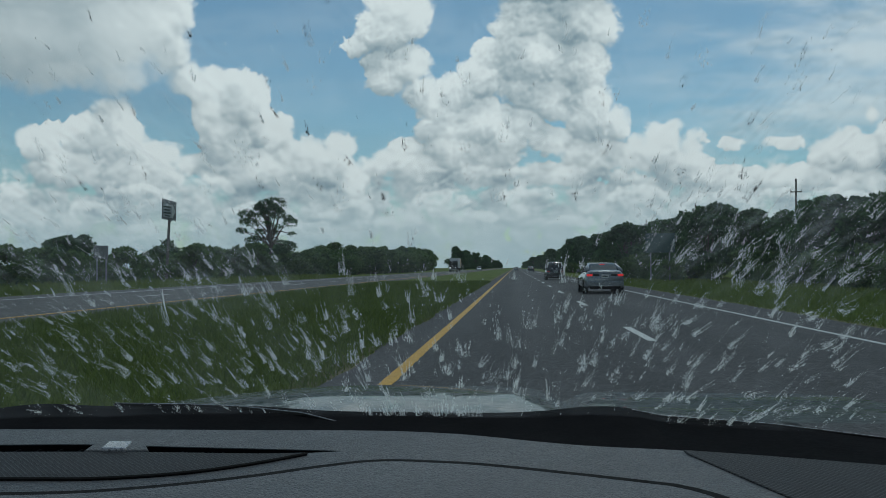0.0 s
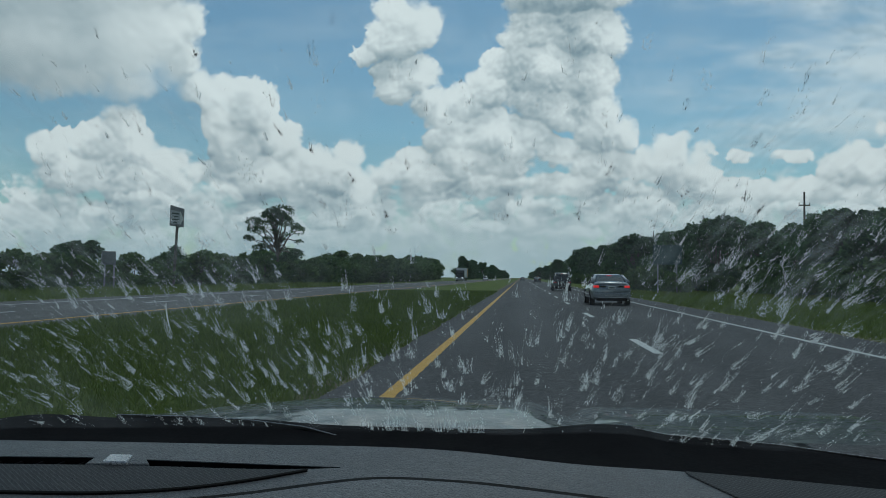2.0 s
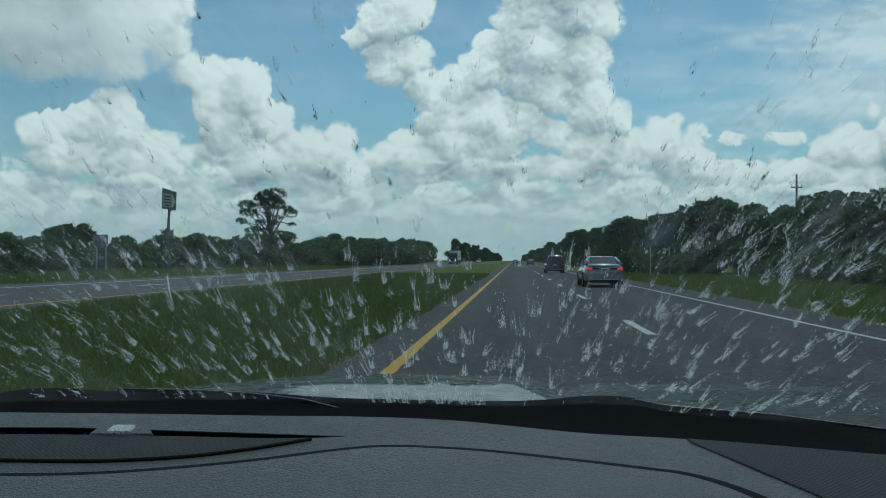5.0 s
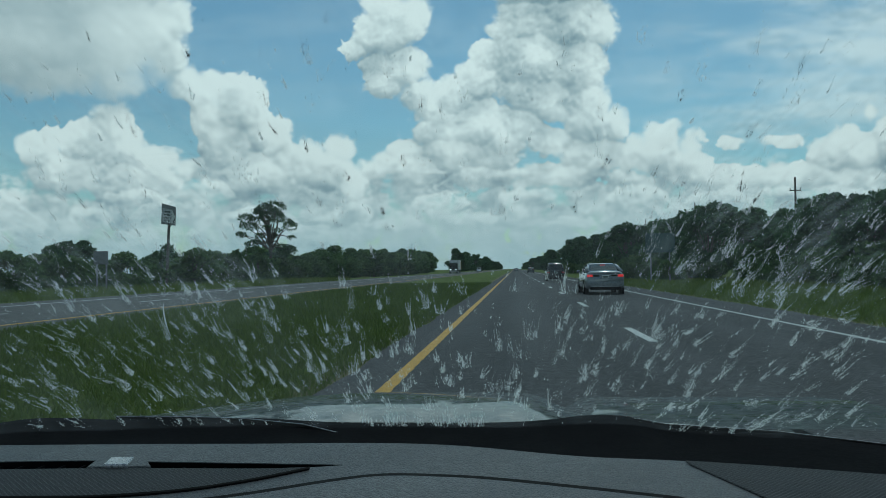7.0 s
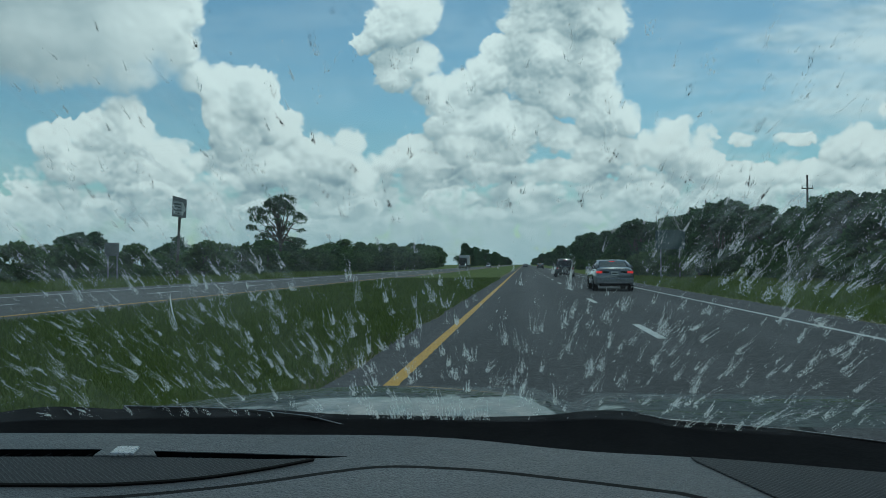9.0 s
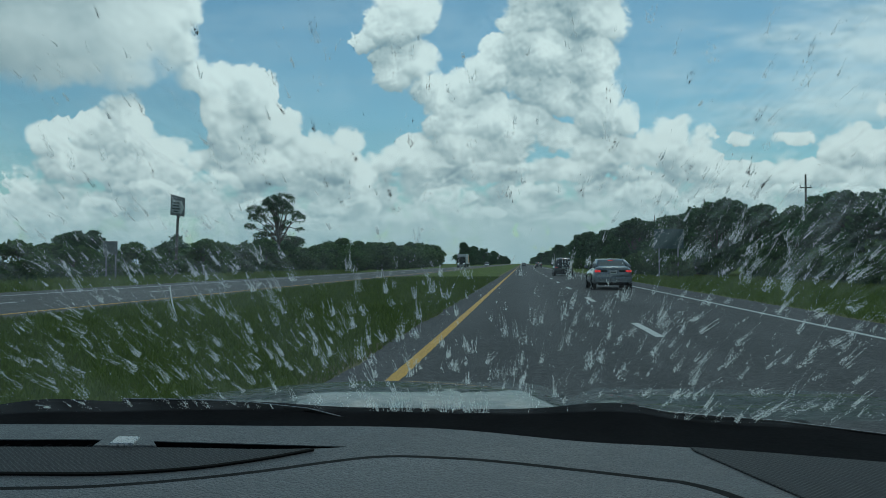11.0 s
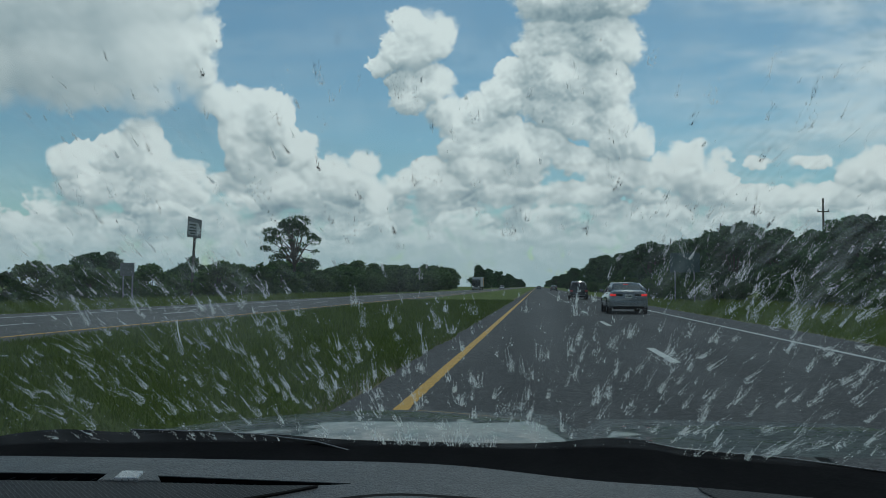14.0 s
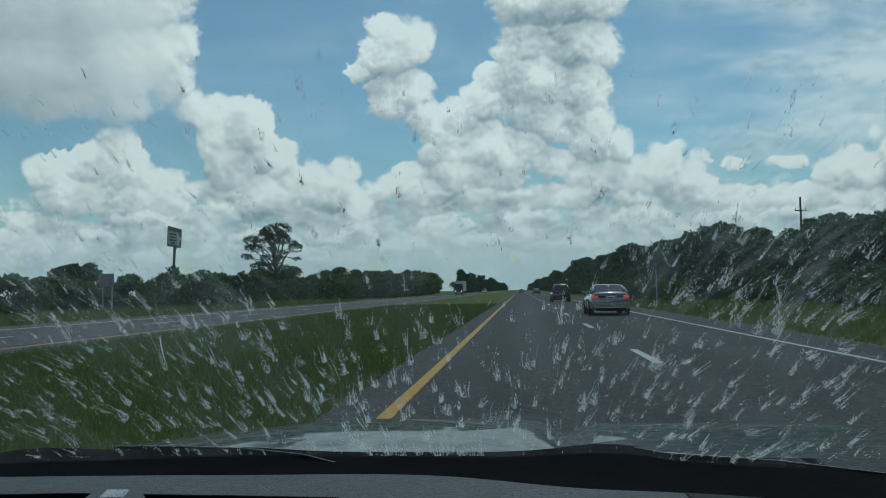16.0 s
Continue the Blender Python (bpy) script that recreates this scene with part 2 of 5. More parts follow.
def obj_coords(t):
    return t.nodes.new("ShaderNodeTexCoord").outputs["Object"]


def world_coords(t):
    return t.nodes.new("ShaderNodeNewGeometry").outputs["Position"]


def bump(t, b, height, strength, distance):
    n = node(t, "ShaderNodeBump", {"Height": height, "Strength": strength, "Distance": distance})
    t.links.new(n.outputs[0], b.inputs["Normal"])


def mottled(name, dark, light, scale, rough=0.7, detail=5.0, relief=0.0, relief_scale=60.0, coat=0.0, metal=0.0, fine=0.35, specular=0.5):
    """A surface whose colour drifts at a large and a small scale, with a fine relief."""
    m, t, b = material(name, light, rough, metal, coat, specular)
    at = world_coords(t)
    big = noise_(t, at, scale, detail, 0.6)
    small = noise_(t, at, scale * 11, 3, 0.6)
    fac = math_(t, "ADD", math_(t, "MULTIPLY", big, 1 - fine), math_(t, "MULTIPLY", small, fine))
    t.links.new(mixc(t, remap(t, fac, 0.3, 0.7), dark, light), b.inputs["Base Color"])
    t.links.new(remap(t, small, 0.3, 0.7, max(rough - 0.08, 0.02), min(rough + 0.08, 1)), b.inputs["Roughness"])
    if relief:
        bump(t, b, noise_(t, at, relief_scale, 4, 0.65), relief, 0.01)
    return m


def asphalt(name, dark, light):
    m, t, b = material(name, light, 0.85, specular=0.3)
    at = world_coords(t)
    s = node(t, "ShaderNodeSeparateXYZ", {0: at}).outputs
    patch = noise_(t, vec_(t, "MULTIPLY", at, (0.5, 0.06, 1)), 1.0, 5, 0.6)
    grit = noise_(t, at, 55, 3, 0.75)
    blot = noise_(t, vec_(t, "MULTIPLY", at, (1.6, 0.5, 1)), 1.0, 6, 0.7)
    # polished wheel tracks, two to a lane
    track = math_(t, "COSINE", math_(t, "MULTIPLY", math_(t, "SUBTRACT", s[0], 0.46), 2 * math.pi / 1.81))
    fac = math_(t, "ADD", math_(t, "MULTIPLY", patch, 0.30), math_(t, "MULTIPLY", grit, 0.50))
    fac = math_(t, "ADD", fac, math_(t, "MULTIPLY", blot, 0.2))
    fac = math_(t, "ADD", fac, math_(t, "MULTIPLY", track, 0.03))
    col = mixc(t, remap(t, fac, 0.34, 0.66), dark, light)
    stone = node(t, "ShaderNodeTexVoronoi", {"Vector": at, "Scale": 48.0}, feature="F1").outputs["Color"]
    speck = remap(t, node(t, "ShaderNodeSeparateColor", {0: stone}).outputs[0], 0.8, 1.0, 0.0, 0.35)
    col = mixc(t, speck, col, (0.17, 0.167, 0.165))
    lump = noise_(t, vec_(t, "MULTIPLY", at, (1.0, 0.75, 1)), 17, 4, 0.8)
    col = mixc(t, remap(t, lump, 0.50, 0.62, 0.0, 0.8), col, (0.045, 0.042, 0.042))
    col = mixc(t, remap(t, lump, 0.48, 0.36, 0.0, 0.6), col, (0.155, 0.152, 0.152))
    pit = noise_(t, at, 90, 2, 0.6)
    col = mixc(t, remap(t, pit, 0.52, 0.68, 0.0, 0.65), col, (0.028, 0.027, 0.028))
    t.links.new(col, b.inputs["Base Color"])
    bump(t, b, math_(t, "ADD", grit, math_(t, "MULTIPLY", speck, 0.5)), 0.6, 0.012)
    return m


def foliage(name, dark, light, rough=0.6):
    m, t, b = material(name, light, rough, specular=0.25)
    island = t.nodes.new("ShaderNodeNewGeometry").outputs["Random Per Island"]
    rnd = t.nodes.new("ShaderNodeObjectInfo").outputs["Random"]
    big = noise_(t, world_coords(t), 0.35, 3, 0.6)
    fac = math_(t, "ADD", math_(t, "MULTIPLY", island, 0.45), math_(t, "MULTIPLY", rnd, 0.25))
    fac = math_(t, "ADD", fac, math_(t, "MULTIPLY", big, 0.45))
    col = mixc(t, remap(t, fac, 0.2, 0.95), dark, light)
    t.links.new(col, b.inputs["Base Color"])
    tr = node(t, "ShaderNodeBsdfTranslucent", {"Color": col})
    mix = node(t, "ShaderNodeMixShader", {0: 0.25, 1: b.outputs[0], 2: tr.outputs[0]})
    t.links.new(mix.outputs[0], t.nodes["Material Output"].inputs[0])
    return m


def grass_ground(name):
    m, t, b = material(name, (0.1, 0.14, 0.03), 0.9, specular=0.15)
    at = world_coords(t)
    s = node(t, "ShaderNodeSeparateXYZ", {0: at}).outputs
    big = noise_(t, vec_(t, "MULTIPLY", at, (0.25, 0.12, 1)), 1.0, 5, 0.65)
    mid = noise_(t, at, 2.2, 5, 0.7)
    fine = noise_(t, at, 38, 4, 0.7)
    col = mixc(t, remap(t, big, 0.35, 0.65), (0.085, 0.128, 0.014), (0.135, 0.185, 0.026))
    col = mixc(t, remap(t, mid, 0.3, 0.75, 0, 0.6), col, (0.075, 0.10, 0.018))
    col = mixc(t, remap(t, fine, 0.35, 0.7, 0, 0.5), col, (0.11, 0.135, 0.042))
    dry = noise_(t, vec_(t, "MULTIPLY", at, (0.9, 0.35, 1)), 1.0, 5, 0.7)
    col = mixc(t, remap(t, dry, 0.58, 0.74, 0, 0.55), col, (0.15, 0.14, 0.06))
    # dry, sandy fringe along the asphalt
    near = math_(t, "MINIMUM", math_(t, "ABSOLUTE", math_(t, "ADD", s[0], 2.05)), math_(t, "ABSOLUTE", math_(t, "SUBTRACT", s[0], 7.3)))
    near = math_(t, "MINIMUM", near, math_(t, "ABSOLUTE", math_(t, "ADD", s[0], 11.6)))
    fringe = remap(t, math_(t, "SUBTRACT", near, math_(t, "MULTIPLY", dry, 0.9)), -0.35, 0.15, 0.75, 0.0)
    col = mixc(t, fringe, col, (0.20, 0.165, 0.10))
    t.links.new(col, b.inputs["Base Color"])
    bump(t, b, math_(t, "ADD", fine, mid), 0.8, 0.05)
    return m


def road_paint(name, colour):
    m, t, b = material(name, colour, 0.55, specular=0.3)
    at = world_coords(t)
    worn = noise_(t, vec_(t, "MULTIPLY", at, (14, 3, 1)), 1.0, 6, 0.75)
    crack = noise_(t, at, 30, 4, 0.7)
    fac = math_(t, "ADD", math_(t, "MULTIPLY", worn, 0.6), math_(t, "MULTIPLY", crack, 0.4))
    t.links.new(mixc(t, remap(t, fac, 0.52, 0.68, 0, 0.75), colour, (0.13, 0.12, 0.11)), b.inputs["Base Color"])
    bump(t, b, crack, 0.3, 0.005)
    return m


def leather(name, dark, light):
    m, t, b = material(name, light, 0.5, specular=0.45)
    at = world_coords(t)
    cell = node(t, "ShaderNodeTexVoronoi", {"Vector": vec_(t, "ADD", at, vec_(t, "MULTIPLY", noise_(t, at, 90, 2, 0.5, 1), (0.004, 0.004, 0.004))),
                                            "Scale": 330.0}, feature="F1").outputs["Distance"]
    big = noise_(t, at, 5, 4, 0.6)
    dust = noise_(t, at, 60, 5, 0.7)
    fac = math_(t, "ADD", math_(t, "MULTIPLY", big, 0.6), math_(t, "MULTIPLY", dust, 0.4))
    t.links.new(mixc(t, remap(t, fac, 0.35, 0.65), dark, light), b.inputs["Base Color"])
    t.links.new(remap(t, fac, 0.3, 0.7, 0.33, 0.5), b.inputs["Roughness"])
    bump(t, b, math_(t, "SUBTRACT", 1.0, cell), 0.6, 0.0025)
    return m


def perforated(name, face, hole, pitch):
    """A fine speaker mesh: round holes in staggered rows."""
    m, t, b = material(name, face, 0.6, specular=0.3)
    at = world_coords(t)
    p = vec_(t, "MULTIPLY", at, (1 / pitch, 1 / pitch, 0))
    a = vec_(t, "SUBTRACT", vec_(t, "FRACTION", p), (0.5, 0.5, 0))
    c = vec_(t, "SUBTRACT", vec_(t, "FRACTION", vec_(t, "ADD", p, (0.5, 0.5, 0))), (0.5, 0.5, 0))
    flat = (1, 1, 0)
    d = math_(t, "MINIMUM", vec_(t, "LENGTH", vec_(t, "MULTIPLY", a, flat)), vec_(t, "LENGTH", vec_(t, "MULTIPLY", c, flat)))
    inside = remap(t, d, 0.30, 0.38, 1.0, 0.0)
    t.links.new(mixc(t, inside, face, hole), b.inputs["Base Color"])
    bump(t, b, math_(t, "SUBTRACT", 1.0, inside), 0.8, 0.002)
    return m


def windscreen_glass(name):
    m, t, b = material(name)
    clear = node(t, "ShaderNodeBsdfTransparent", {"Color": (0.93, 0.97, 0.965, 1)})
    gloss = node(t, "ShaderNodeBsdfGlossy", {"Color": (1, 1, 1, 1), "Roughness": 0.02})
    dust = node(t, "ShaderNodeBsdfTranslucent", {"Color": (0.8, 0.85, 0.88, 1)})
    fres = node(t, "ShaderNodeFresnel", {"IOR": 1.45}).outputs[0]
    at = world_coords(t)
    smear = noise_(t, vec_(t, "MULTIPLY", at, (9, 3, 3)), 1.0, 5, 0.7)
    film = remap(t, smear, 0.35, 0.75, 0.005, 0.030)
    # streaky wiped residue high on both sides, drawn out along the airflow
    s = node(t, "ShaderNodeSeparateXYZ", {0: at}).outputs
    side = math_(t, "ABSOLUTE", math_(t, "ADD", s[0], 0.06))
    along = math_(t, "ADD", math_(t, "MULTIPLY", side, 0.75), math_(t, "MULTIPLY", s[2], 0.8))
    across = math_(t, "SUBTRACT", math_(t, "MULTIPLY", side, 0.8), math_(t, "MULTIPLY", s[2], 0.75))
    drawn = node(t, "ShaderNodeCombineXYZ", {0: math_(t, "MULTIPLY", along, 16.0), 1: math_(t, "MULTIPLY", across, 75.0), 2: math_(t, "MULTIPLY", s[0], 4.0)}).outputs[0]
    streak = remap(t, noise_(t, drawn, 1.0, 6, 0.7), 0.45, 0.72, 0.0, 1.0)
    where = math_(t, "MULTIPLY", remap(t, side, 0.16, 0.30), math_(t, "MULTIPLY", remap(t, s[2], 1.18, 1.26), remap(t, s[2], 1.40, 1.50, 1.0, 0.25)))
    film = math_(t, "ADD", film, math_(t, "MULTIPLY", math_(t, "MULTIPLY", streak, where), 0.075))
    m1 = node(t, "ShaderNodeMixShader", {0: film, 1: clear.outputs[0], 2: dust.outputs[0]})
    m2 = node(t, "ShaderNodeMixShader", {0: math_(t, "MULTIPLY", fres, 0.09), 1: m1.outputs[0], 2: gloss.outputs[0]})
    t.links.new(m2.outputs[0], t.nodes["Material Output"].inputs[0])
    return m


def residue(name, colour, see_through, translucent):
    """Dried insect residue: thin, broken, letting some light through."""
    m, t, b = material(name, colour, 0.7, specular=0.2)
    at = world_coords(t)
    lace = noise_(t, at, 1100, 4, 0.8)
    tr = node(t, "ShaderNodeBsdfTranslucent", {"Color": (*colour, 1)})
    body = node(t, "ShaderNodeMixShader", {0: translucent, 1: b.outputs[0], 2: tr.outputs[0]})
    clear = node(t, "ShaderNodeBsdfTransparent", {"Color": (1, 1, 1, 1)})
    island = t.nodes.new("ShaderNodeNewGeometry").outputs["Random Per Island"]
    thin = remap(t, island, 0.15, 0.95, 0.0, see_through, False)
    hole = math_(t, "MULTIPLY", remap(t, lace, 0.34, 0.56, 0.45, 1.0), thin)
    mix = node(t, "ShaderNodeMixShader", {0: hole, 1: body.outputs[0], 2: clear.outputs[0]})
    t.links.new(mix.outputs[0], t.nodes["Material Output"].inputs[0])
    return m


def film_residue(name):
    """A dried watery film: half clear, half scattering."""
    m, t, b = material(name, (0.8, 0.8, 0.78), 0.7, specular=0.2)
    tr = node(t, "ShaderNodeBsdfTranslucent", {"Color": (1.0, 1.0, 0.98, 1)})
    clear = node(t, "ShaderNodeBsdfTransparent", {"Color": (0.95, 0.96, 0.96, 1)})
    island = t.nodes.new("ShaderNodeNewGeometry").outputs["Random Per Island"]
    mix = node(t, "ShaderNodeMixShader", {0: remap(t, island, 0.0, 1.0, 0.25, 0.75, False), 1: tr.outputs[0], 2: clear.outputs[0]})
    t.links.new(mix.outputs[0], t.nodes["Material Output"].inputs[0])
    return m


def glass_dark(name, tint):
    m, t, b = material(name, tint, 0.05, specular=0.6)
    b.inputs["Roughness"].default_value = 0.04
    return m


def glow(name, colour, strength):
    m, t, b = material(name, colour, 0.3)
    b.inputs["Emission Color"].default_value = (*colour, 1)
    b.inputs["Emission Strength"].default_value = strength
    return m


M = {
    "grass": grass_ground("mown_grass"),
    "blade": foliage("grass_blades", (0.075, 0.115, 0.012), (0.165, 0.22, 0.038)),
    "asphalt": asphalt("worn_asphalt", (0.040, 0.040, 0.042), (0.108, 0.106, 0.109)),
    "asphalt_old": asphalt("pale_asphalt", (0.105, 0.101, 0.098), (0.155, 0.15, 0.144)),
    "white_paint": road_paint("white_road_paint", (0.62, 0.62, 0.60)),
    "yellow_paint": road_paint("yellow_road_paint", (0.62, 0.33, 0.03)),
    "leaf": foliage("tree_leaves", (0.030, 0.075, 0.034), (0.095, 0.185, 0.070)),
    "leaf_scrub": foliage("scrub_leaves", (0.042, 0.090, 0.030), (0.135, 0.225, 0.070)),
    "bark": mottled("bark", (0.05, 0.042, 0.035), (0.16, 0.14, 0.12), 6, 0.9, relief=0.8, relief_scale=25),
    "pole": mottled("weathered_pole", (0.07, 0.06, 0.05), (0.17, 0.15, 0.13), 5, 0.85, relief=0.4),
    "steel": mottled("galvanised_steel", (0.22, 0.23, 0.24), (0.38, 0.39, 0.4), 8, 0.45, metal=0.7),
    "dash": leather("grey_dashboard_plastic", (0.034, 0.038, 0.043), (0.050, 0.055, 0.061)),
    "pad": leather("grey_padded_vinyl", (0.046, 0.052, 0.059), (0.066, 0.073, 0.081)),
    "mesh": perforated("speaker_mesh", (0.05, 0.052, 0.056), (0.004, 0.004, 0.005), 0.0076),
    "black": mottled("black_plastic", (0.005, 0.005, 0.006), (0.010, 0.010, 0.011), 12, 0.9, specular=0.03),
    "rubber": mottled("black_rubber", (0.006, 0.006, 0.006), (0.014, 0.014, 0.014), 20, 0.8, specular=0.1),
    "trim": mottled("satin_trim", (0.3, 0.31, 0.33), (0.45, 0.46, 0.48), 20, 0.3, metal=0.6),
    "hood": mottled("dark_clearcoat_paint", (0.02, 0.03, 0.032), (0.035, 0.045, 0.048), 3, 0.45, coat=0.6, specular=0.25),
    "liner": mottled("grey_headliner", (0.22, 0.22, 0.22), (0.30, 0.30, 0.29), 9, 0.95),
    "glass": windscreen_glass("windscreen"),
    "residue": residue("pale_residue", (0.97, 0.97, 0.96), 0.50, 0.7),
    "residue_thin": film_residue("thin_residue"),
    # brown bug bits, and pale splats coloured dark as they look against bright sky
    "residue_dark_backlit": residue("dark_backlit_residue", (0.10, 0.09, 0.085), 0.6, 0.2),
    "silver": mottled("silver_car_paint", (0.15, 0.165, 0.18), (0.21, 0.225, 0.24), 2, 0.3, coat=1.0, metal=0.5),
    "dark_paint": mottled("black_car_paint", (0.012, 0.014, 0.018), (0.025, 0.027, 0.032), 2, 0.25, coat=1.0),
    "white_car": mottled("white_car_paint", (0.55, 0.56, 0.57), (0.68, 0.69, 0.7), 2, 0.3, coat=1.0),
    "tint": glass_dark("tinted_car_glass", (0.012, 0.016, 0.018)),
    "tyre": mottled("tyre_rubber", (0.012, 0.012, 0.012), (0.03, 0.03, 0.03), 15, 0.85),
    "rim": mottled("alloy_rim", (0.35, 0.36, 0.37), (0.5, 0.51, 0.52), 10, 0.3, metal=0.8),
    "red_lamp": glow("red_tail_lamp", (0.35, 0.012, 0.012), 0.1),
    "brake": glow("lit_brake_lamp", (0.8, 0.03, 0.03), 0.6),
    "plate": mottled("number_plate", (0.5, 0.5, 0.48), (0.65, 0.65, 0.62), 20, 0.4),
    "bar": mottled("plate_marks", (0.03, 0.05, 0.04), (0.05, 0.07, 0.06), 20, 0.5),
    "bar_pale": mottled("pale_sign_marks", (0.3, 0.31, 0.32), (0.4, 0.41, 0.42), 20, 0.5),
    "board": mottled("grey_sign_face", (0.12, 0.125, 0.13), (0.2, 0.205, 0.21), 3, 0.6),
    "trailer": mottled("white_trailer_panel", (0.5, 0.51, 0.52), (0.64, 0.65, 0.66), 1.2, 0.45),
    "orange": mottled("orange_trailer_panel", (0.50, 0.24, 0.03), (0.62, 0.33, 0.06), 2, 0.5),
}


# ---------------------------------------------------------------- mesh helpers
def link_mesh(name, verts, faces, mat, parent=None, label="", smooth=False):
    me = bpy.data.meshes.new(name)
    me.from_pydata([tuple(map(float, v)) for v in verts], [], [tuple(map(int, f)) for f in faces])
    me.materials.append(mat)
    if smooth:
        me.polygons.foreach_set("use_smooth", [True] * len(me.polygons))
    me.update()
    ob = new(name, me)
    if parent is not None:
        ob.parent = parent
    if label:
        ob["label"] = label
    return ob


def part(name, bm, mat, parent=None, label="", smooth=False):
    me = bpy.data.meshes.new(name)
    bmesh.ops.recalc_face_normals(bm, faces=bm.faces)
    bm.to_mesh(me)
    bm.free()
    me.materials.append(mat)
    if smooth:
        me.polygons.foreach_set("use_smooth", [True] * len(me.polygons))
    ob = new(name, me)
    if parent is not None:
        ob.parent = parent
    if label:
        ob["label"] = label
    return ob


def empty(name, x=0, y=0, z=0, rz=0):
    ob = new(name)
    ob.matrix_basis = pose(x, y, z, 0, 0, rz)
    return ob


def box(bm, lo, hi, bevel=0.0, segments=2):
    r = bmesh.ops.create_cube(bm, size=1.0)
    vs = r["verts"]
    c = [(a + b) / 2 for a, b in zip(lo, hi)]
    s = [b - a for a, b in zip(lo, hi)]
    for v in vs:
        v.co = Vector((c[0] + v.co.x * s[0], c[1] + v.co.y * s[1], c[2] + v.co.z * s[2]))
    if bevel:
        es = list({e for v in vs for e in v.link_edges})
        bmesh.ops.bevel(bm, geom=es, offset=bevel, segments=segments, affect="EDGES", profile=0.5)


def box_part(name, lo, hi, mat, parent=None, label="", bevel=0.01):
    bm = bmesh.new()
    box(bm, lo, hi, bevel)
    return part(name, bm, mat, parent, label)


def rod(bm, a, b, r0, r1=None, sides=8):
    a, b = Vector(a), Vector(b)
    d = b - a
    m = Matrix.Translation((a + b) / 2) @ d.to_track_quat("Z", "Y").to_matrix().to_4x4()
    bmesh.ops.create_cone(bm, cap_ends=True, segments=sides, radius1=r0, radius2=r0 if r1 is None else r1, depth=d.length, matrix=m)


def slab(name, outline, z, height, round_, mat, parent=None, label="", smooth=True):
    """A plate with a rounded upper edge over an outline of (x, y) points, counter-clockwise."""
    pts = [Vector(p) for p in outline]
    n = len(pts)
    inward = []
    for i in range(n):
        d = (pts[(i + 1) % n] - pts[i - 1]).normalized()
        inward.append(Vector((-d.y, d.x)))
    rings = [(0.0, 0.0)]
    for k in range(5):
        a = math.pi / 2 * k / 4
        rings.append((round_ * (1 - math.cos(a)), height - round_ + round_ * math.sin(a)))
    verts, faces = [], []
    for off, up in rings:
        verts += [(p.x + i.x * off, p.y + i.y * off, z + up) for p, i in zip(pts, inward)]
    for r in range(len(rings) - 1):
        for i in range(n):
            j = (i + 1) % n
            faces.append((r * n + i, r * n + j, (r + 1) * n + j, (r + 1) * n + i))
    faces.append(tuple((len(rings) - 1) * n + i for i in range(n)))
    ob = link_mesh(name, verts, faces, mat, parent, label)
    return ob


def curve(points, x):
    """A smooth height y(x) through a few (x, y) points."""
    xs, ys = np.array([p[0] for p in points]), np.array([p[1] for p in points])
    d = np.gradient(ys, xs)
    x = np.clip(np.asarray(x, float), xs[0], xs[-1])
    i = np.clip(np.searchsorted(xs, x) - 1, 0, len(xs) - 2)
    h = xs[i + 1] - xs[i]
    u = (x - xs[i]) / h
    return ((2 * u**3 - 3 * u**2 + 1) * ys[i] + (u**3 - 2 * u**2 + u) * h * d[i]
            + (-2 * u**3 + 3 * u**2) * ys[i + 1] + (u**3 - u**2) * h * d[i + 1])


def grid_faces(nu, nv, start=0):
    return [(start + i * nv + j, start + (i + 1) * nv + j, start + (i + 1) * nv + j + 1, start + i * nv + j + 1)
            for i in range(nu - 1) for j in range(nv - 1)]


# ---------------------------------------------------------------- ground and roads
def ground():
    n = 61
    xs = np.sign(np.linspace(-1, 1, n)) * np.abs(np.linspace(-1, 1, n)) ** 2.5 * 2600
    ys = np.sign(np.linspace(-1, 1, n)) * np.abs(np.linspace(-1, 1, n)) ** 2.5 * 2600
    verts = [(x, y, 0.0) for x in xs for y in ys]
    ob = link_mesh("ground", verts, grid_faces(n, n), M["grass"])
    tagged(ob, "flat grass verge and open field beside the highway", "ground", kind="structure")


def strip(name, x0, x1, y0, y1, z, mat, label, category, parent=None, lip=0.03):
    bm = bmesh.new()
    box(bm, (x0, y0, z - lip), (x1, y1, z))
    ob = part(name, bm, mat, parent)
    if parent is None:
        tagged(ob, label, category, kind="structure")
    return ob


ROAD_L, ROAD_R = -2.05, 7.3          # edges of the near carriageway
YELLOW_X, DASH_X, EDGE_X = -1.36, 2.27, 5.78


def ragged_road(name, x0, x1, z, mat, label, seed):
    """A carriageway slab whose edges wander a little where grass creeps over the asphalt."""
    rng = np.random.default_rng(seed)
    ys = np.concatenate([np.linspace(-80, 90, 341), np.linspace(92, 2400, 160)])
    wob0 = np.convolve(rng.normal(0, 0.10, len(ys) + 4), np.ones(5) / 5, "valid")
    wob1 = np.convolve(rng.normal(0, 0.10, len(ys) + 4), np.ones(5) / 5, "valid")
    verts, faces = [], []
    for y, a, b in zip(ys, wob0, wob1):
        verts += [(x0 + a - 0.06, y, -0.02), (x0 + a, y, z), (x1 + b, y, z), (x1 + b + 0.06, y, -0.02)]
    for i in range(len(ys) - 1):
        for k in range(3):
            faces.append((4 * i + k, 4 * i + k + 1, 4 * i + k + 5, 4 * i + k + 4))
    faces = [f[::-1] for f in faces]
    ob = link_mesh(name, verts, faces, mat)
    return tagged(ob, label, "road", kind="structure")


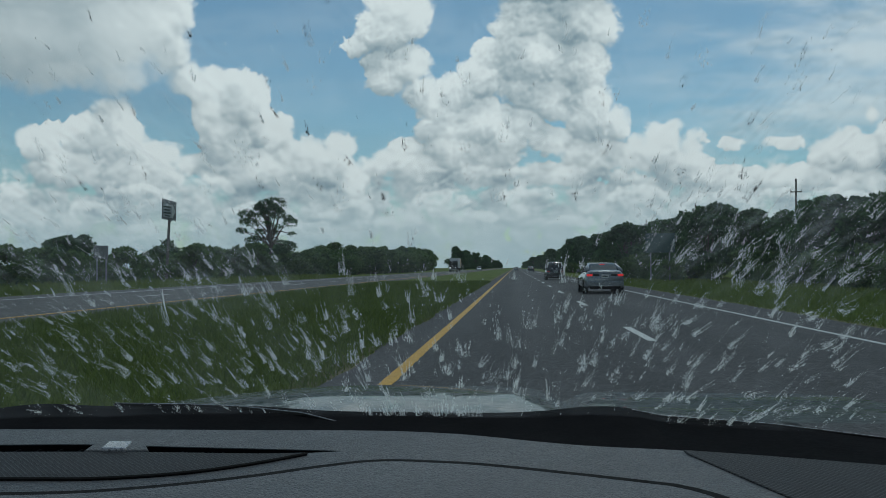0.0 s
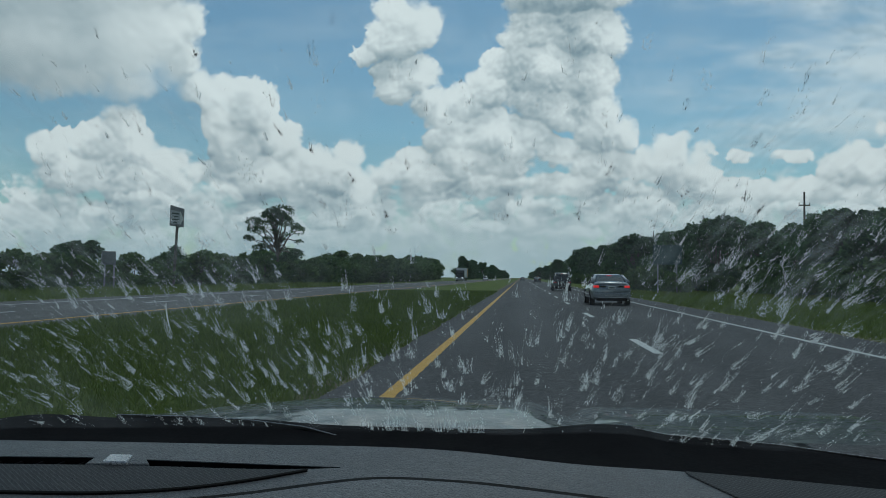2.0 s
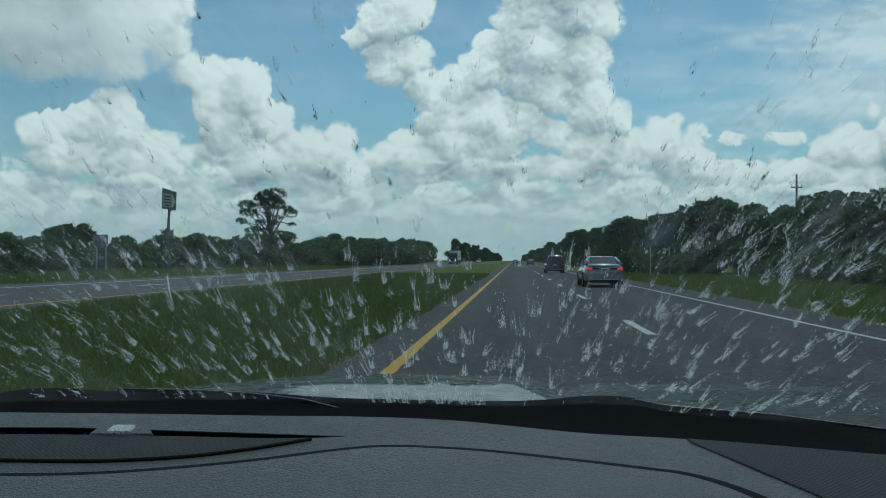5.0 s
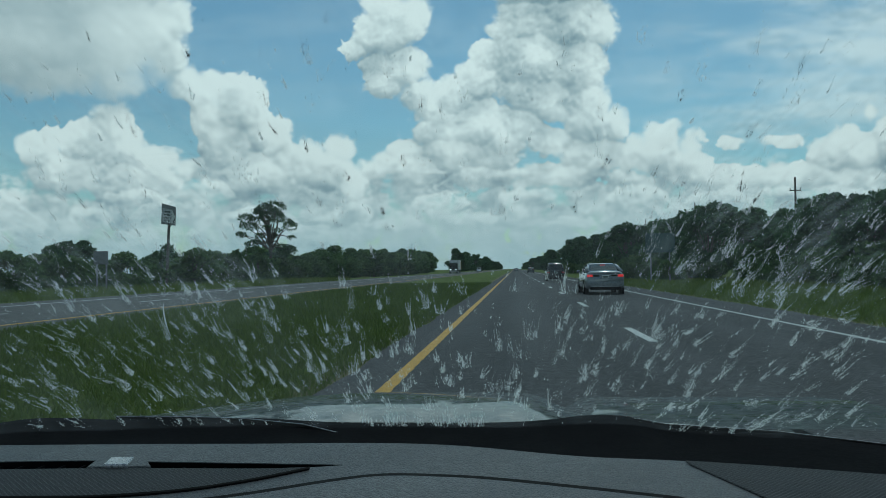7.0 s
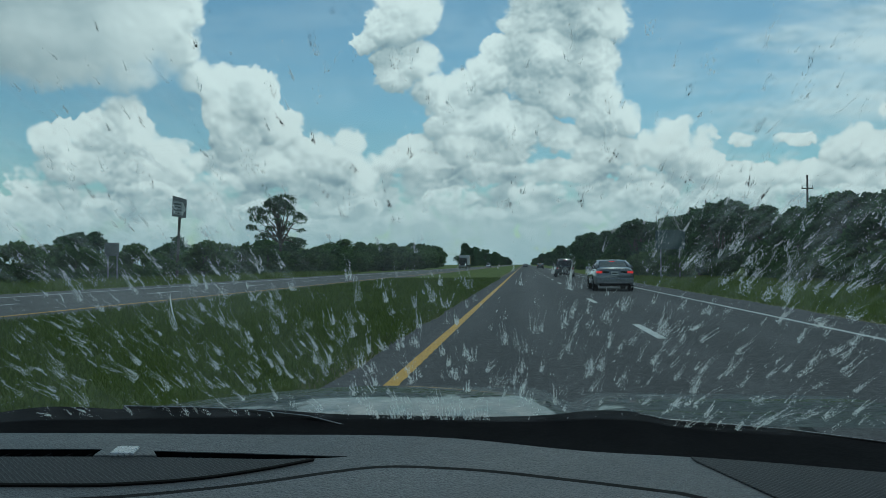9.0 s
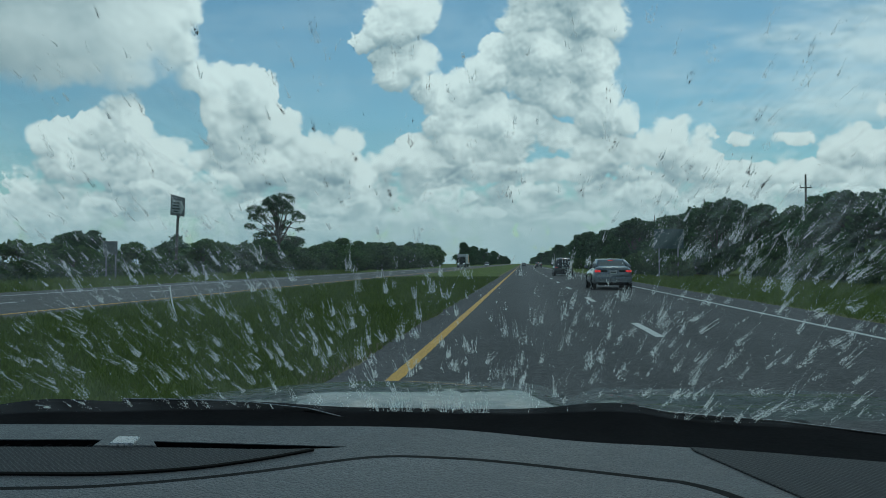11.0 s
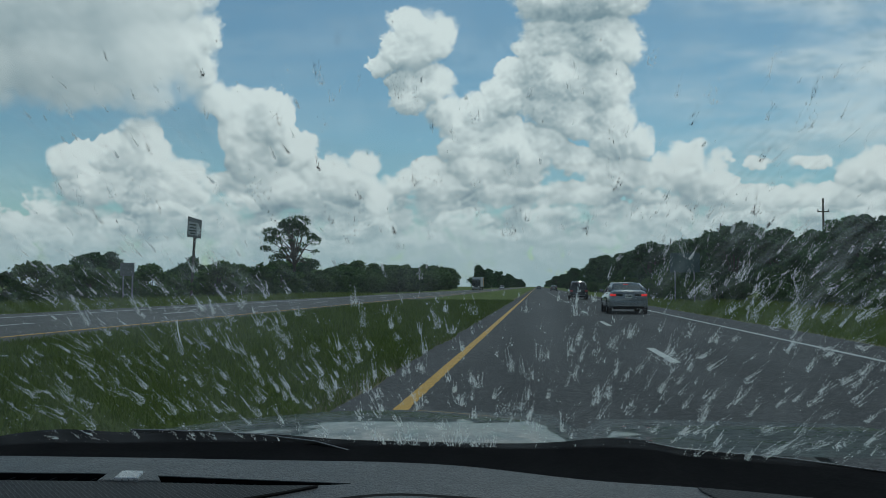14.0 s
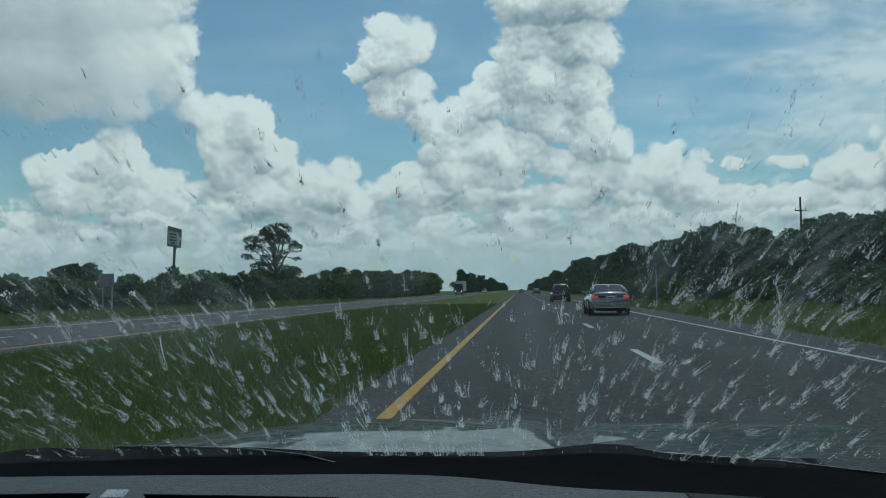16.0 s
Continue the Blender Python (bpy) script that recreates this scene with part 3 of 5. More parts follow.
ground()
road = ragged_road("road", ROAD_L, ROAD_R, 0.03, M["asphalt"], "two-lane grey asphalt carriageway with worn surface", 1)
road_far = ragged_road("road_opposite", -22.6, -11.6, 0.03, M["asphalt_old"], "pale asphalt carriageway beyond the grass median", 2)
def serrated_line():
    """The yellow line lies over milled rumble grooves, which notch its edges."""
    verts, faces = [], []
    ys = [-80.0] + [-15 + 0.15 * k for k in range(640)] + [90.0, 2300.0]
    for k, y in enumerate(ys):
        w = 0.070 + 0.010 * (k // 2 % 2)
        dip = 0.004 * (k // 2 % 2)
        verts += [(YELLOW_X - w, y, 0.0362 - dip), (YELLOW_X + w, y, 0.0362 - dip), (YELLOW_X - w, y, 0.02), (YELLOW_X + w, y, 0.02)]
    for i in range(len(ys) - 1):
        a, b = 4 * i, 4 * i + 4
        faces += [(a, a + 1, b + 1, b), (a + 2, a, b, b + 2), (a + 1, a + 3, b + 3, b + 1)]
    ob = link_mesh("edge_line_yellow", verts, faces, M["yellow_paint"])
    tagged(ob, "worn yellow edge line over rumble grooves in asphalt", "road marking", kind="structure")


serrated_line()
strip("edge_line_white", EDGE_X - 0.05, EDGE_X + 0.05, -80, 2300, 0.036, M["white_paint"], "white edge line painted on asphalt", "road marking")
strip("edge_line_opposite", -12.75, -12.6, -80, 2300, 0.036, M["yellow_paint"], "yellow edge line of the opposite carriageway", "road marking")
strip("edge_line_outer", -20.3, -20.15, -80, 2300, 0.036, M["white_paint"], "white outer edge line of the opposite carriageway", "road marking")


def dashes(x, first, count, parent):
    bm = bmesh.new()
    box(bm, (-0.075, 0, -0.01), (0.075, 3.05, 0.006))
    base = part("lane_dash", bm, M["white_paint"], parent)
    base.matrix_basis = pose(x, first, 0.03)
    for k in range(1, count):
        ob = new("lane_dash", base.data)
        ob.parent = parent
        ob.matrix_basis = pose(x, first + 12.2 * k, 0.03)


dashes(DASH_X, 13.4 - 12.2 * 3, 50, road)
dashes(-16.4, 9.0 - 12.2 * 3, 40, road_far)


# ---------------------------------------------------------------- trees and scrub
def leaf_cloud(rng, heaps, count, size, flat=0.75):
    """Small bent leaf sprays over the outside of round heaps (x, y, z, rx, rz)."""
    heaps = np.array(heaps, float)
    area = heaps[:, 3] * heaps[:, 4]
    pick = rng.choice(len(heaps), count, p=area / area.sum())
    d = rng.normal(size=(count, 3))
    d /= np.linalg.norm(d, axis=1)[:, None]
    d[:, 2] = np.where((d[:, 2] < -0.35) & (rng.random(count) < 0.5), -d[:, 2], d[:, 2])
    h = heaps[pick]
    lump = 1 + 0.16 * np.sin(7 * d[:, 0] + pick) * np.sin(6 * d[:, 2] + 2 * pick) + rng.normal(0, 0.10, count)
    c = h[:, :3] + d * np.stack([h[:, 3], h[:, 3], h[:, 4]], 1) * (lump * rng.uniform(0.72, 1.05, count))[:, None]
    a = d * 0.6 + rng.normal(0, 0.8, (count, 3))
    a /= np.linalg.norm(a, axis=1)[:, None]
    b = np.cross(a, rng.normal(size=(count, 3)))
    b /= np.linalg.norm(b, axis=1)[:, None]
    n = np.cross(a, b)
    s = size * rng.uniform(0.5, 1.3, count)[:, None]
    v = np.stack([c - a * s, c + b * s * flat + n * s * 0.25, c + a * s * 1.1, c - b * s * flat + n * s * 0.25], 1).reshape(-1, 3)
    f = np.arange(count * 4).reshape(-1, 4)
    faces = np.concatenate([f[:, [0, 1, 2]], f[:, [0, 2, 3]]])
    return v, faces


def core_cloud(rng, heaps, shrink=0.64):
    """Dark lumpy hearts that keep a crown from being see-through."""
    bm = bmesh.new()
    for x, y, z, rx, rz in heaps:
        r = bmesh.ops.create_icosphere(bm, subdivisions=2, radius=1.0)
        for v in r["verts"]:
            k = shrink * (1 + 0.35 * noise.noise(v.co * 2.1 + Vector((x, y, z))))
            v.co = Vector((x + v.co.x * rx * k, y + v.co.y * rx * k, z + v.co.z * rz * k))
    bm.verts.ensure_lookup_table()
    v = np.array([q.co[:] for q in bm.verts])
    for i, q in enumerate(bm.verts):
        q.index = i
    f = np.array([[q.index for q in face.verts] for face in bm.faces])
    bm.free()
    return v, f


def make_tree(name, seed, height, spread, leaves, leaf_size, mat, trunk_r=0.16, clear=0.25, heaps_n=14, cored=True, label="", group="", own=()):
    rng = np.random.default_rng(seed)
    tree = empty(name)
    heaps = []
    for k in range(heaps_n):
        a = rng.uniform(0, 2 * math.pi)
        u = rng.random() ** 0.6
        zz = clear + (1 - clear) * rng.uniform(0.08, 0.9)
        wide = math.sin(math.pi * min(max((zz - clear) / (1 - clear), 0.05), 0.97) ** 0.75) * 0.9 + 0.1
        r = spread * rng.uniform(0.26, 0.46) * (0.55 + 0.45 * wide)
        heaps.append((math.cos(a) * u * spread * wide * 0.75, math.sin(a) * u * spread * wide * 0.75, zz * height - 0.1 * height * u * 0.5,
                      r, r * rng.uniform(0.55, 0.85)))
    heaps = list(own) or heaps
    top = max(h[2] + h[4] for h in heaps)
    heaps = [(x, y, z * height / top, rx, rz) for x, y, z, rx, rz in heaps]
    v, f = leaf_cloud(rng, heaps, leaves, leaf_size)
    if cored:
        cv, cf = core_cloud(rng, heaps)
        f = np.concatenate([f, cf + len(v)])
        v = np.concatenate([v, cv])
    link_mesh("crown", v, f, mat, tree)
    bm = bmesh.new()
    bend = Vector((rng.uniform(-0.1, 0.1), rng.uniform(-0.1, 0.1), 1)) * height * max(clear, 0.2) * 1.3
    rod(bm, (0, 0, -0.15), bend * 0.5, trunk_r, trunk_r * 0.8)
    rod(bm, bend * 0.5, bend, trunk_r * 0.8, trunk_r * 0.62)
    for x, y, z, rx, rz in heaps:
        start = bend * rng.uniform(0.65, 1.0)
        mid = start.lerp(Vector((x, y, z)), 0.5) + Vector((0, 0, 0.05 * height))
        side = Vector(rng.normal(0, 0.03 * height, 3)) * (0.0 if cored else 1.0)
        rod(bm, start, mid + side, trunk_r * 0.42, trunk_r * 0.28, 6)
        rod(bm, mid + side, (x, y, z), trunk_r * 0.28, trunk_r * 0.1, 6)
    part("trunk", bm, M["bark"], tree, "grey-brown bark")
    return tagged(tree, label, "tree" if height > 5 else "bush", group)


RIGHT_TREES = "trees along the near verge"
LEFT_TREES = "trees beyond the opposite carriageway"
oak = [make_tree("oak_tree", 10 + k, 10.0, 4.6, 5200, 0.26, M["leaf"], 0.2, 0.03, 24,
                 label="dense dark green broadleaf tree in a roadside wood", group=RIGHT_TREES) for k in range(4)]
scrub = [make_tree("scrub_bush", 30 + k, 3.4, 2.4, 2600, 0.15, M["leaf_scrub"], 0.07, 0.02, 12,
                   label="low green scrub bush at the field edge", group=LEFT_TREES) for k in range(4)]
round_tree = make_tree("round_tree", 51, 6.4, 3.9, 5200, 0.17, M["leaf"], 0.2, 0.2, 16,
                       label="round spreading dark green tree standing in scrub", group=LEFT_TREES)
# clumps of the open crown: across, up, half size
CLUMPS = ((1.1, 10.1, 1.2), (-0.6, 9.9, 1.1), (0.2, 9.0, 1.3), (-1.6, 9.5, 0.8), (1.5, 8.6, 0.8), (-3.6, 8.7, 0.9), (-3.7, 7.7, 0.7), (-2.5, 7.5, 0.8), (-1.1, 8.6, 0.9),
          (3.1, 7.5, 0.9), (2.6, 8.2, 0.6), (-1.6, 6.3, 0.6), (-2.7, 5.1, 0.8), (-2.0, 5.3, 0.7), (2.9, 6.0, 0.5), (1.2, 4.6, 0.9), (2.9, 4.3, 0.9), (2.0, 4.0, 1.0), (0.0, 3.3, 1.1))
rng_c = np.random.default_rng(3)
OPEN_CROWN = [(x * 0.95, rng_c.uniform(-1.2, 1.2), z, r * 1.15, r * 0.72) for x, z, r in CLUMPS]
OPEN_CROWN += [(rng_c.normal(0, 1.6), rng_c.normal(0, 0.8), rng_c.uniform(5.6, 10.2), 0.55, 0.38) for _ in range(16)]
lone = make_tree("lone_tree", 77, 10.7, 3.1, 7000, 0.12, M["leaf"], 0.24, 0.42, 13, cored=False, own=OPEN_CROWN, 
                 label="tall open-crowned tree with bare limbs showing", group=LEFT_TREES)



def place_trees(protos, spots, seed):
    """spots: (x, y, height); each takes one of the prototypes, turned and scaled at random."""
    rng = np.random.default_rng(seed)
    used = {}
    for x, y, h in spots:
        p = protos[int(rng.integers(len(protos)))]
        base = max(v.co.z for c in p.children if c.name.startswith("crown") for v in c.data.vertices)
        s = h / base
        wide = s * rng.uniform(0.9, 1.2)
        m = pose(x, y, 0, 0, 0, rng.uniform(0, 360)) @ Matrix.Diagonal((wide, wide, s, 1))
        if p not in used:
            used[p] = m
            p.matrix_basis = m
        else:
            copy_thing(p, m @ Matrix.Diagonal((1 / p.scale[0], 1 / p.scale[1], 1 / p.scale[2], 1)))
    for p in protos:
        if p not in used:
            p.matrix_basis = pose(spots[-1][0] - 6, spots[-1][1] + 20, 0)


def row_of(rng, n, y0, y1, x_of, h_of, jx, jh, power=1.0):
    out = []
    for k in range(n):
        y = y0 + (y1 - y0) * ((k + rng.uniform(0.1, 0.9)) / n) ** power
        out.append((x_of(y) + rng.normal(0, jx), y, max(h_of(y) * (1 + rng.normal(0, jh)), 1.0)))
    return out


rng_t = np.random.default_rng(5)
near_wood = row_of(rng_t, 24, 28, 76, lambda y: 24.5, lambda y: 6.1, 1.2, 0.08)
mound = row_of(rng_t, 26, 76, 190, lambda y: 17.5 + 2 * (y < 90), lambda y: 7.6 if y > 85 else 6.2, 1.3, 0.07)
mound2 = row_of(rng_t, 14, 80, 190, lambda y: 23.5, lambda y: 8.4, 1.5, 0.07)
far_wood = row_of(rng_t, 46, 195, 1500, lambda y: 19, lambda y: 9.0, 2.0, 0.12, 1.7)
far_left = row_of(rng_t, 46, 240, 1500, lambda y: -33 - 10 * (y < 420), lambda y: 7.4 + 4 * (y > 420), 4.0, 0.15, 1.6)
back_wood = row_of(rng_t, 16, -60, 24, lambda y: 26, lambda y: 7.0, 1.5, 0.1)
tall_left = [(-42, 70, 4.4), (-44, 76, 4.8)]
place_trees(oak, tall_left + near_wood + mound + mound2 + far_wood + far_left + back_wood, 8)
hedge = row_of(rng_t, 60, 20, 240, lambda y: -31.5, lambda y: 1.5 + 0.020 * y, 1.6, 0.16)
hedge2 = row_of(rng_t, 40, 60, 300, lambda y: -39, lambda y: 1.7 + 0.021 * y, 2.5, 0.16)
verge = row_of(rng_t, 20, 26, 90, lambda y: 19.0, lambda y: 1.8, 1.0, 0.2)
under = row_of(rng_t, 44, 70, 230, lambda y: 13.6, lambda y: 2.0, 0.8, 0.25, 1.3) + row_of(rng_t, 22, 28, 75, lambda y: 21.3, lambda y: 2.3, 0.8, 0.2)
place_trees(scrub, hedge + hedge2 + verge + under, 9)
place_trees([round_tree], [(-36, 58.5, 3.5), (-35, 76, 4.3), (-37, 120, 5.0)], 3)
lone.matrix_basis = pose(-32.7, 104, 0)


def grass_blades(name, x0, x1, y0, y1, count, seed, tall):
    rng = np.random.default_rng(seed)
    y = y0 * (y1 / y0) ** rng.random(count)
    x = rng.uniform(x0, x1, count)
    grow = 1 + y / 18
    h = tall * rng.uniform(0.4, 1.25, count) * np.minimum(grow, 2.2)
    w = 0.006 * grow * rng.uniform(0.7, 1.5, count)
    a = rng.uniform(0, math.pi, count)
    lean = rng.normal(0, 0.45, (count, 2)) * h[:, None]
    c = np.stack([x, y, np.zeros(count)], 1)
    side = np.stack([np.cos(a) * w, np.sin(a) * w, np.zeros(count)], 1)
    tip = c + np.stack([lean[:, 0], lean[:, 1], h], 1)
    v = np.stack([c - side, c + side, tip], 1).reshape(-1, 3)
    ob = link_mesh(name, v, np.arange(count * 3).reshape(-1, 3), M["blade"])
    return tagged(ob, "short mown green grass on the verge", "grass", kind="stuff")


grass_blades("median_grass", -11.6, -2.05, 4.5, 70, 90000, 21, 0.075)
grass_blades("verge_grass", 7.35, 22, 7, 80, 60000, 22, 0.10)
grass_blades("field_grass", -31, -22.7, 14, 110, 26000, 23, 0.22)

# ---------------------------------------------------------------- the car that carries the camera
DASH_Z = 1.01
BACK = ((-1.02, 1.13), (-0.782, 1.15), (-0.433, 1.17), (-0.103, 1.171), (0.097, 1.104), (0.209, 1.087), (0.458, 1.019), (0.80, 0.90))
SLOT_FAR = ((-1.02, 1.02), (-0.714, 1.05), (-0.60, 1.06), (-0.496, 1.057), (-0.35, 1.053), (-0.236, 1.049))
SLOT_NEAR = ((-1.02, 0.985), (-0.684, 1.006), (-0.578, 1.015), (-0.478, 1.02), (-0.275, 1.034), (-0.236, 1.046))
MESH_NEAR = ((-1.02, 0.86), (-0.80, 0.868), (-0.596, 0.877), (-0.466, 0.892), (-0.379, 0.929), (-0.324, 0.973), (-0.273, 1.027))
SEAM = ((-1.02, 0.795), (-0.75, 0.80), (-0.553, 0.814), (-0.466, 0.83), (-0.385, 0.863), (-0.303, 0.91), (-0.24, 0.956), (-0.189, 0.986),
        (-0.087, 0.989), (0.062, 0.947), (0.172, 0.906))
RIM = ((-1.02, 0.99), (-0.867, 1.01), (-0.735, 1.005), (-0.494, 1.005), (-0.33, 0.996), (-0.21, 0.995), (0.048, 1.001), (0.126, 1.010),
       (0.206, 1.007), (0.248, 0.997), (0.433, 0.988), (0.638, 0.971), (0.80, 0.958))
car = tagged(empty("car"), "dark car with grey dashboard and bug-spattered windscreen", "car")


def dash_panel(x0, x1, far, near, label, lip=0.03):
    verts, rows, n = [], 24, 90
    for x in np.linspace(x0, x1, n):
        a, b = far(x), near(x)
        for k in range(rows):
            verts.append((x, a + (b - a) * k / (rows - 1), DASH_Z))
        verts.append((x, b, DASH_Z - lip))
    link_mesh("dash_panel", verts, [f[::-1] for f in grid_faces(n, rows + 1)], M["dash"], car, label)


def dashboard():
    dash_panel(-1.02, -0.236, lambda x: curve(BACK, x), lambda x: curve(SLOT_FAR, x), "grey strip behind the defroster slot", 0.002)
    dash_panel(-1.02, -0.236, lambda x: curve(SLOT_NEAR, x), lambda x: 0.50, "grey moulded dashboard top")
    dash_panel(-0.236, 0.80, lambda x: curve(BACK, x), lambda x: 0.50, "grey moulded dashboard top")
    box_part("vent_tray", (-1.0, 0.97, 0.955), (-0.23, 1.075, 0.962), M["black"], car, "black defroster slot")
    verts = []
    for x in np.linspace(-1.02, -0.236, 60):
        verts += [(x, curve(SLOT_FAR, x) - 0.001, DASH_Z - 0.001), (x, curve(SLOT_FAR, x) - 0.001, 0.955)]
    link_mesh("slot_wall", verts, grid_faces(60, 2), M["black"], car, "black defroster slot")
    # ribs across the slot
    for k in range(26):
        x = -0.98 + k * 0.029
        if -0.60 < x < -0.46:
            continue
        y0, y1 = curve(SLOT_NEAR, x), curve(SLOT_FAR, x)
        box_part("vent_fin", (x, y0 - 0.004, 0.965), (x + 0.003, y1, 1.004), M["black"], car, "", 0)
    slab("vent_bridge", [(-0.574, 1.008), (-0.486, 1.016), (-0.515, 1.064), (-0.585, 1.062)], 0.985, 0.029, 0.006, M["dash"], car, "raised grey clip across the slot")
    # highlight on the clip, put in as a paler piece on top
    slab("vent_clip", [(-0.552, 1.012), (-0.518, 1.014), (-0.530, 1.056), (-0.562, 1.054)], 1.010, 0.007, 0.003, M["trim"], car, "paler satin piece standing for the clip's highlight")
    xs = np.linspace(-1.0, -0.275, 70)
    mesh = [(x, curve(MESH_NEAR, x) + 0.002) for x in xs] + [(x, curve(SLOT_NEAR, x) - 0.004) for x in xs[::-1]]
    slab("speaker_grille", mesh, DASH_Z - 0.004, 0.006, 0.002, M["mesh"], car, "dark perforated speaker mesh")
    bm = bmesh.new()
    for a, b in zip(xs[:-1], xs[1:]):
        rod(bm, (a, curve(MESH_NEAR, a) - 0.004, DASH_Z + 0.001), (b, curve(MESH_NEAR, b) - 0.004, DASH_Z + 0.001), 0.0028, sides=6)
    part("grille_edge", bm, M["rubber"], car)
    # right-hand speaker mesh
    ys = np.linspace(0.52, 1.06, 30)
    right = [(0.212 + (1.087 - y) * 0.335, y) for y in ys]
    back = [(x, curve(BACK, x) - 0.004) for x in np.linspace(0.22, 0.78, 30)]
    slab("speaker_grille", [(0.78, 0.52)] + back[::-1] + right[::-1], DASH_Z - 0.004, 0.006, 0.002, M["mesh"], car, "dark perforated speaker mesh")
    # padded middle with its dark seam
    sx = np.linspace(-1.0, 0.172, 120)
    edge = [(x, float(curve(SEAM, x))) for x in sx] + [(0.192, 0.890), (0.207, 0.872), (0.224, 0.843), (0.24, 0.807), (0.262, 0.74), (0.28, 0.66), (0.285, 0.52)]
    pts = [Vector(p) for p in edge]
    seam_out, pad_in = [], []
    for i, p in enumerate(pts):
        d = (pts[min(i + 1, len(pts) - 1)] - pts[max(i - 1, 0)]).normalized()
        nrm = Vector((-d.y, d.x))
        seam_out.append(p + nrm * 0.010)
        pad_in.append(p - nrm * 0.008)
    close = [(-1.0, 0.505)]
    slab("seam", [tuple(p) for p in seam_out[::-1]] + close + [(0.285, 0.505)], DASH_Z - 0.004, 0.0055, 0.001, M["rubber"], car, "dark rubber seam")
    slab("dash_pad", [tuple(p) for p in pad_in[::-1]] + close + [(0.278, 0.505)], DASH_Z - 0.004, 0.0075, 0.003, M["pad"], car, "grey grained vinyl pad")
    # lower fascia
    box_part("fascia", (-1.02, 0.44, 0.45), (0.80, 0.505, DASH_Z - 0.005), M["dash"], car, "", 0.02)


def windscreen_y(x, z):
    return 1.40 - (z - 0.985) * 1.30 - 0.10 * ((x + 0.12) / 0.8) ** 2


def cowl():
    verts = []
    n = 160
    profile = ((0.0, -0.004), (0.03, -0.014), (0.35, -0.022), (0.7, -0.012), (0.94, -0.004), (1.0, 0.0))
    for x in np.linspace(-1.02, 0.80, n):
        a, b = curve(BACK, x) - 0.004, 1.42 - 0.06 * ((x + 0.12) / 0.8) ** 2
        top = curve(RIM, x)
        for u, dz in profile:
            verts.append((x, a + (b - a) * u, DASH_Z + (top - DASH_Z) * u + dz))
        verts.append((x, b + 0.03, top - 0.05))
    link_mesh("cowl", verts, [f[::-1] for f in grid_faces(n, len(profile) + 1)], M["black"], car, "matt black windscreen cowl", True)


def hood():
    nu, nv = 120, 40
    verts = []
    for x in np.linspace(-1.06, 0.84, nu):
        for k in range(nv):
            y = 1.47 + 1.15 * k / (nv - 1)
            u = (y - 1.47) / 0.85
            crease = 1 / (1 + math.exp(-(x - 0.06) / 0.03))
            z = 0.985 - 0.026 * u - 0.050 * u * u - 0.013 * crease * min(u * 3, 1)
            z -= 0.13 * max(-0.42 - x, 0) ** 1.5 + 0.022 * crease * max(0.0, 1 - u) * 0.4
            z -= 0.035 * crease * math.exp(-((x - 0.13) / 0.05) ** 2) * u
            verts.append((x, y, z))
    link_mesh("hood", verts, [f[::-1] for f in grid_faces(nu, nv)], M["hood"], car, "dark glossy bonnet reflecting the sky", True)
    box_part("nose", (-1.02, 2.3, 0.25), (0.80, 2.66, 0.80), M["hood"], car, "dark front bumper", 0.08)
    for x0, x1 in ((-1.06, -1.0), (0.78, 0.84)):
        box_part("fender", (x0, 1.3, 0.3), (x1, 2.5, 0.80), M["hood"], car, "dark painted wing", 0.03)


def wiper(points, lift):
    bm = bmesh.new()
    for a, b in zip(points[:-1], points[1:]):
        rod(bm, a, b, 0.004, sides=8)
    blade = part("wiper_blade", bm, M["rubber"], car, "black wiper blade")
    bm = bmesh.new()
    for a, b in zip(points[:-1], points[1:]):
        rod(bm, (a[0], a[1], a[2] + lift), (b[0], b[1], b[2] + lift), 0.0009, sides=6)
    part("wiper_spine", bm, M["trim"], blade, "thin metal spine")


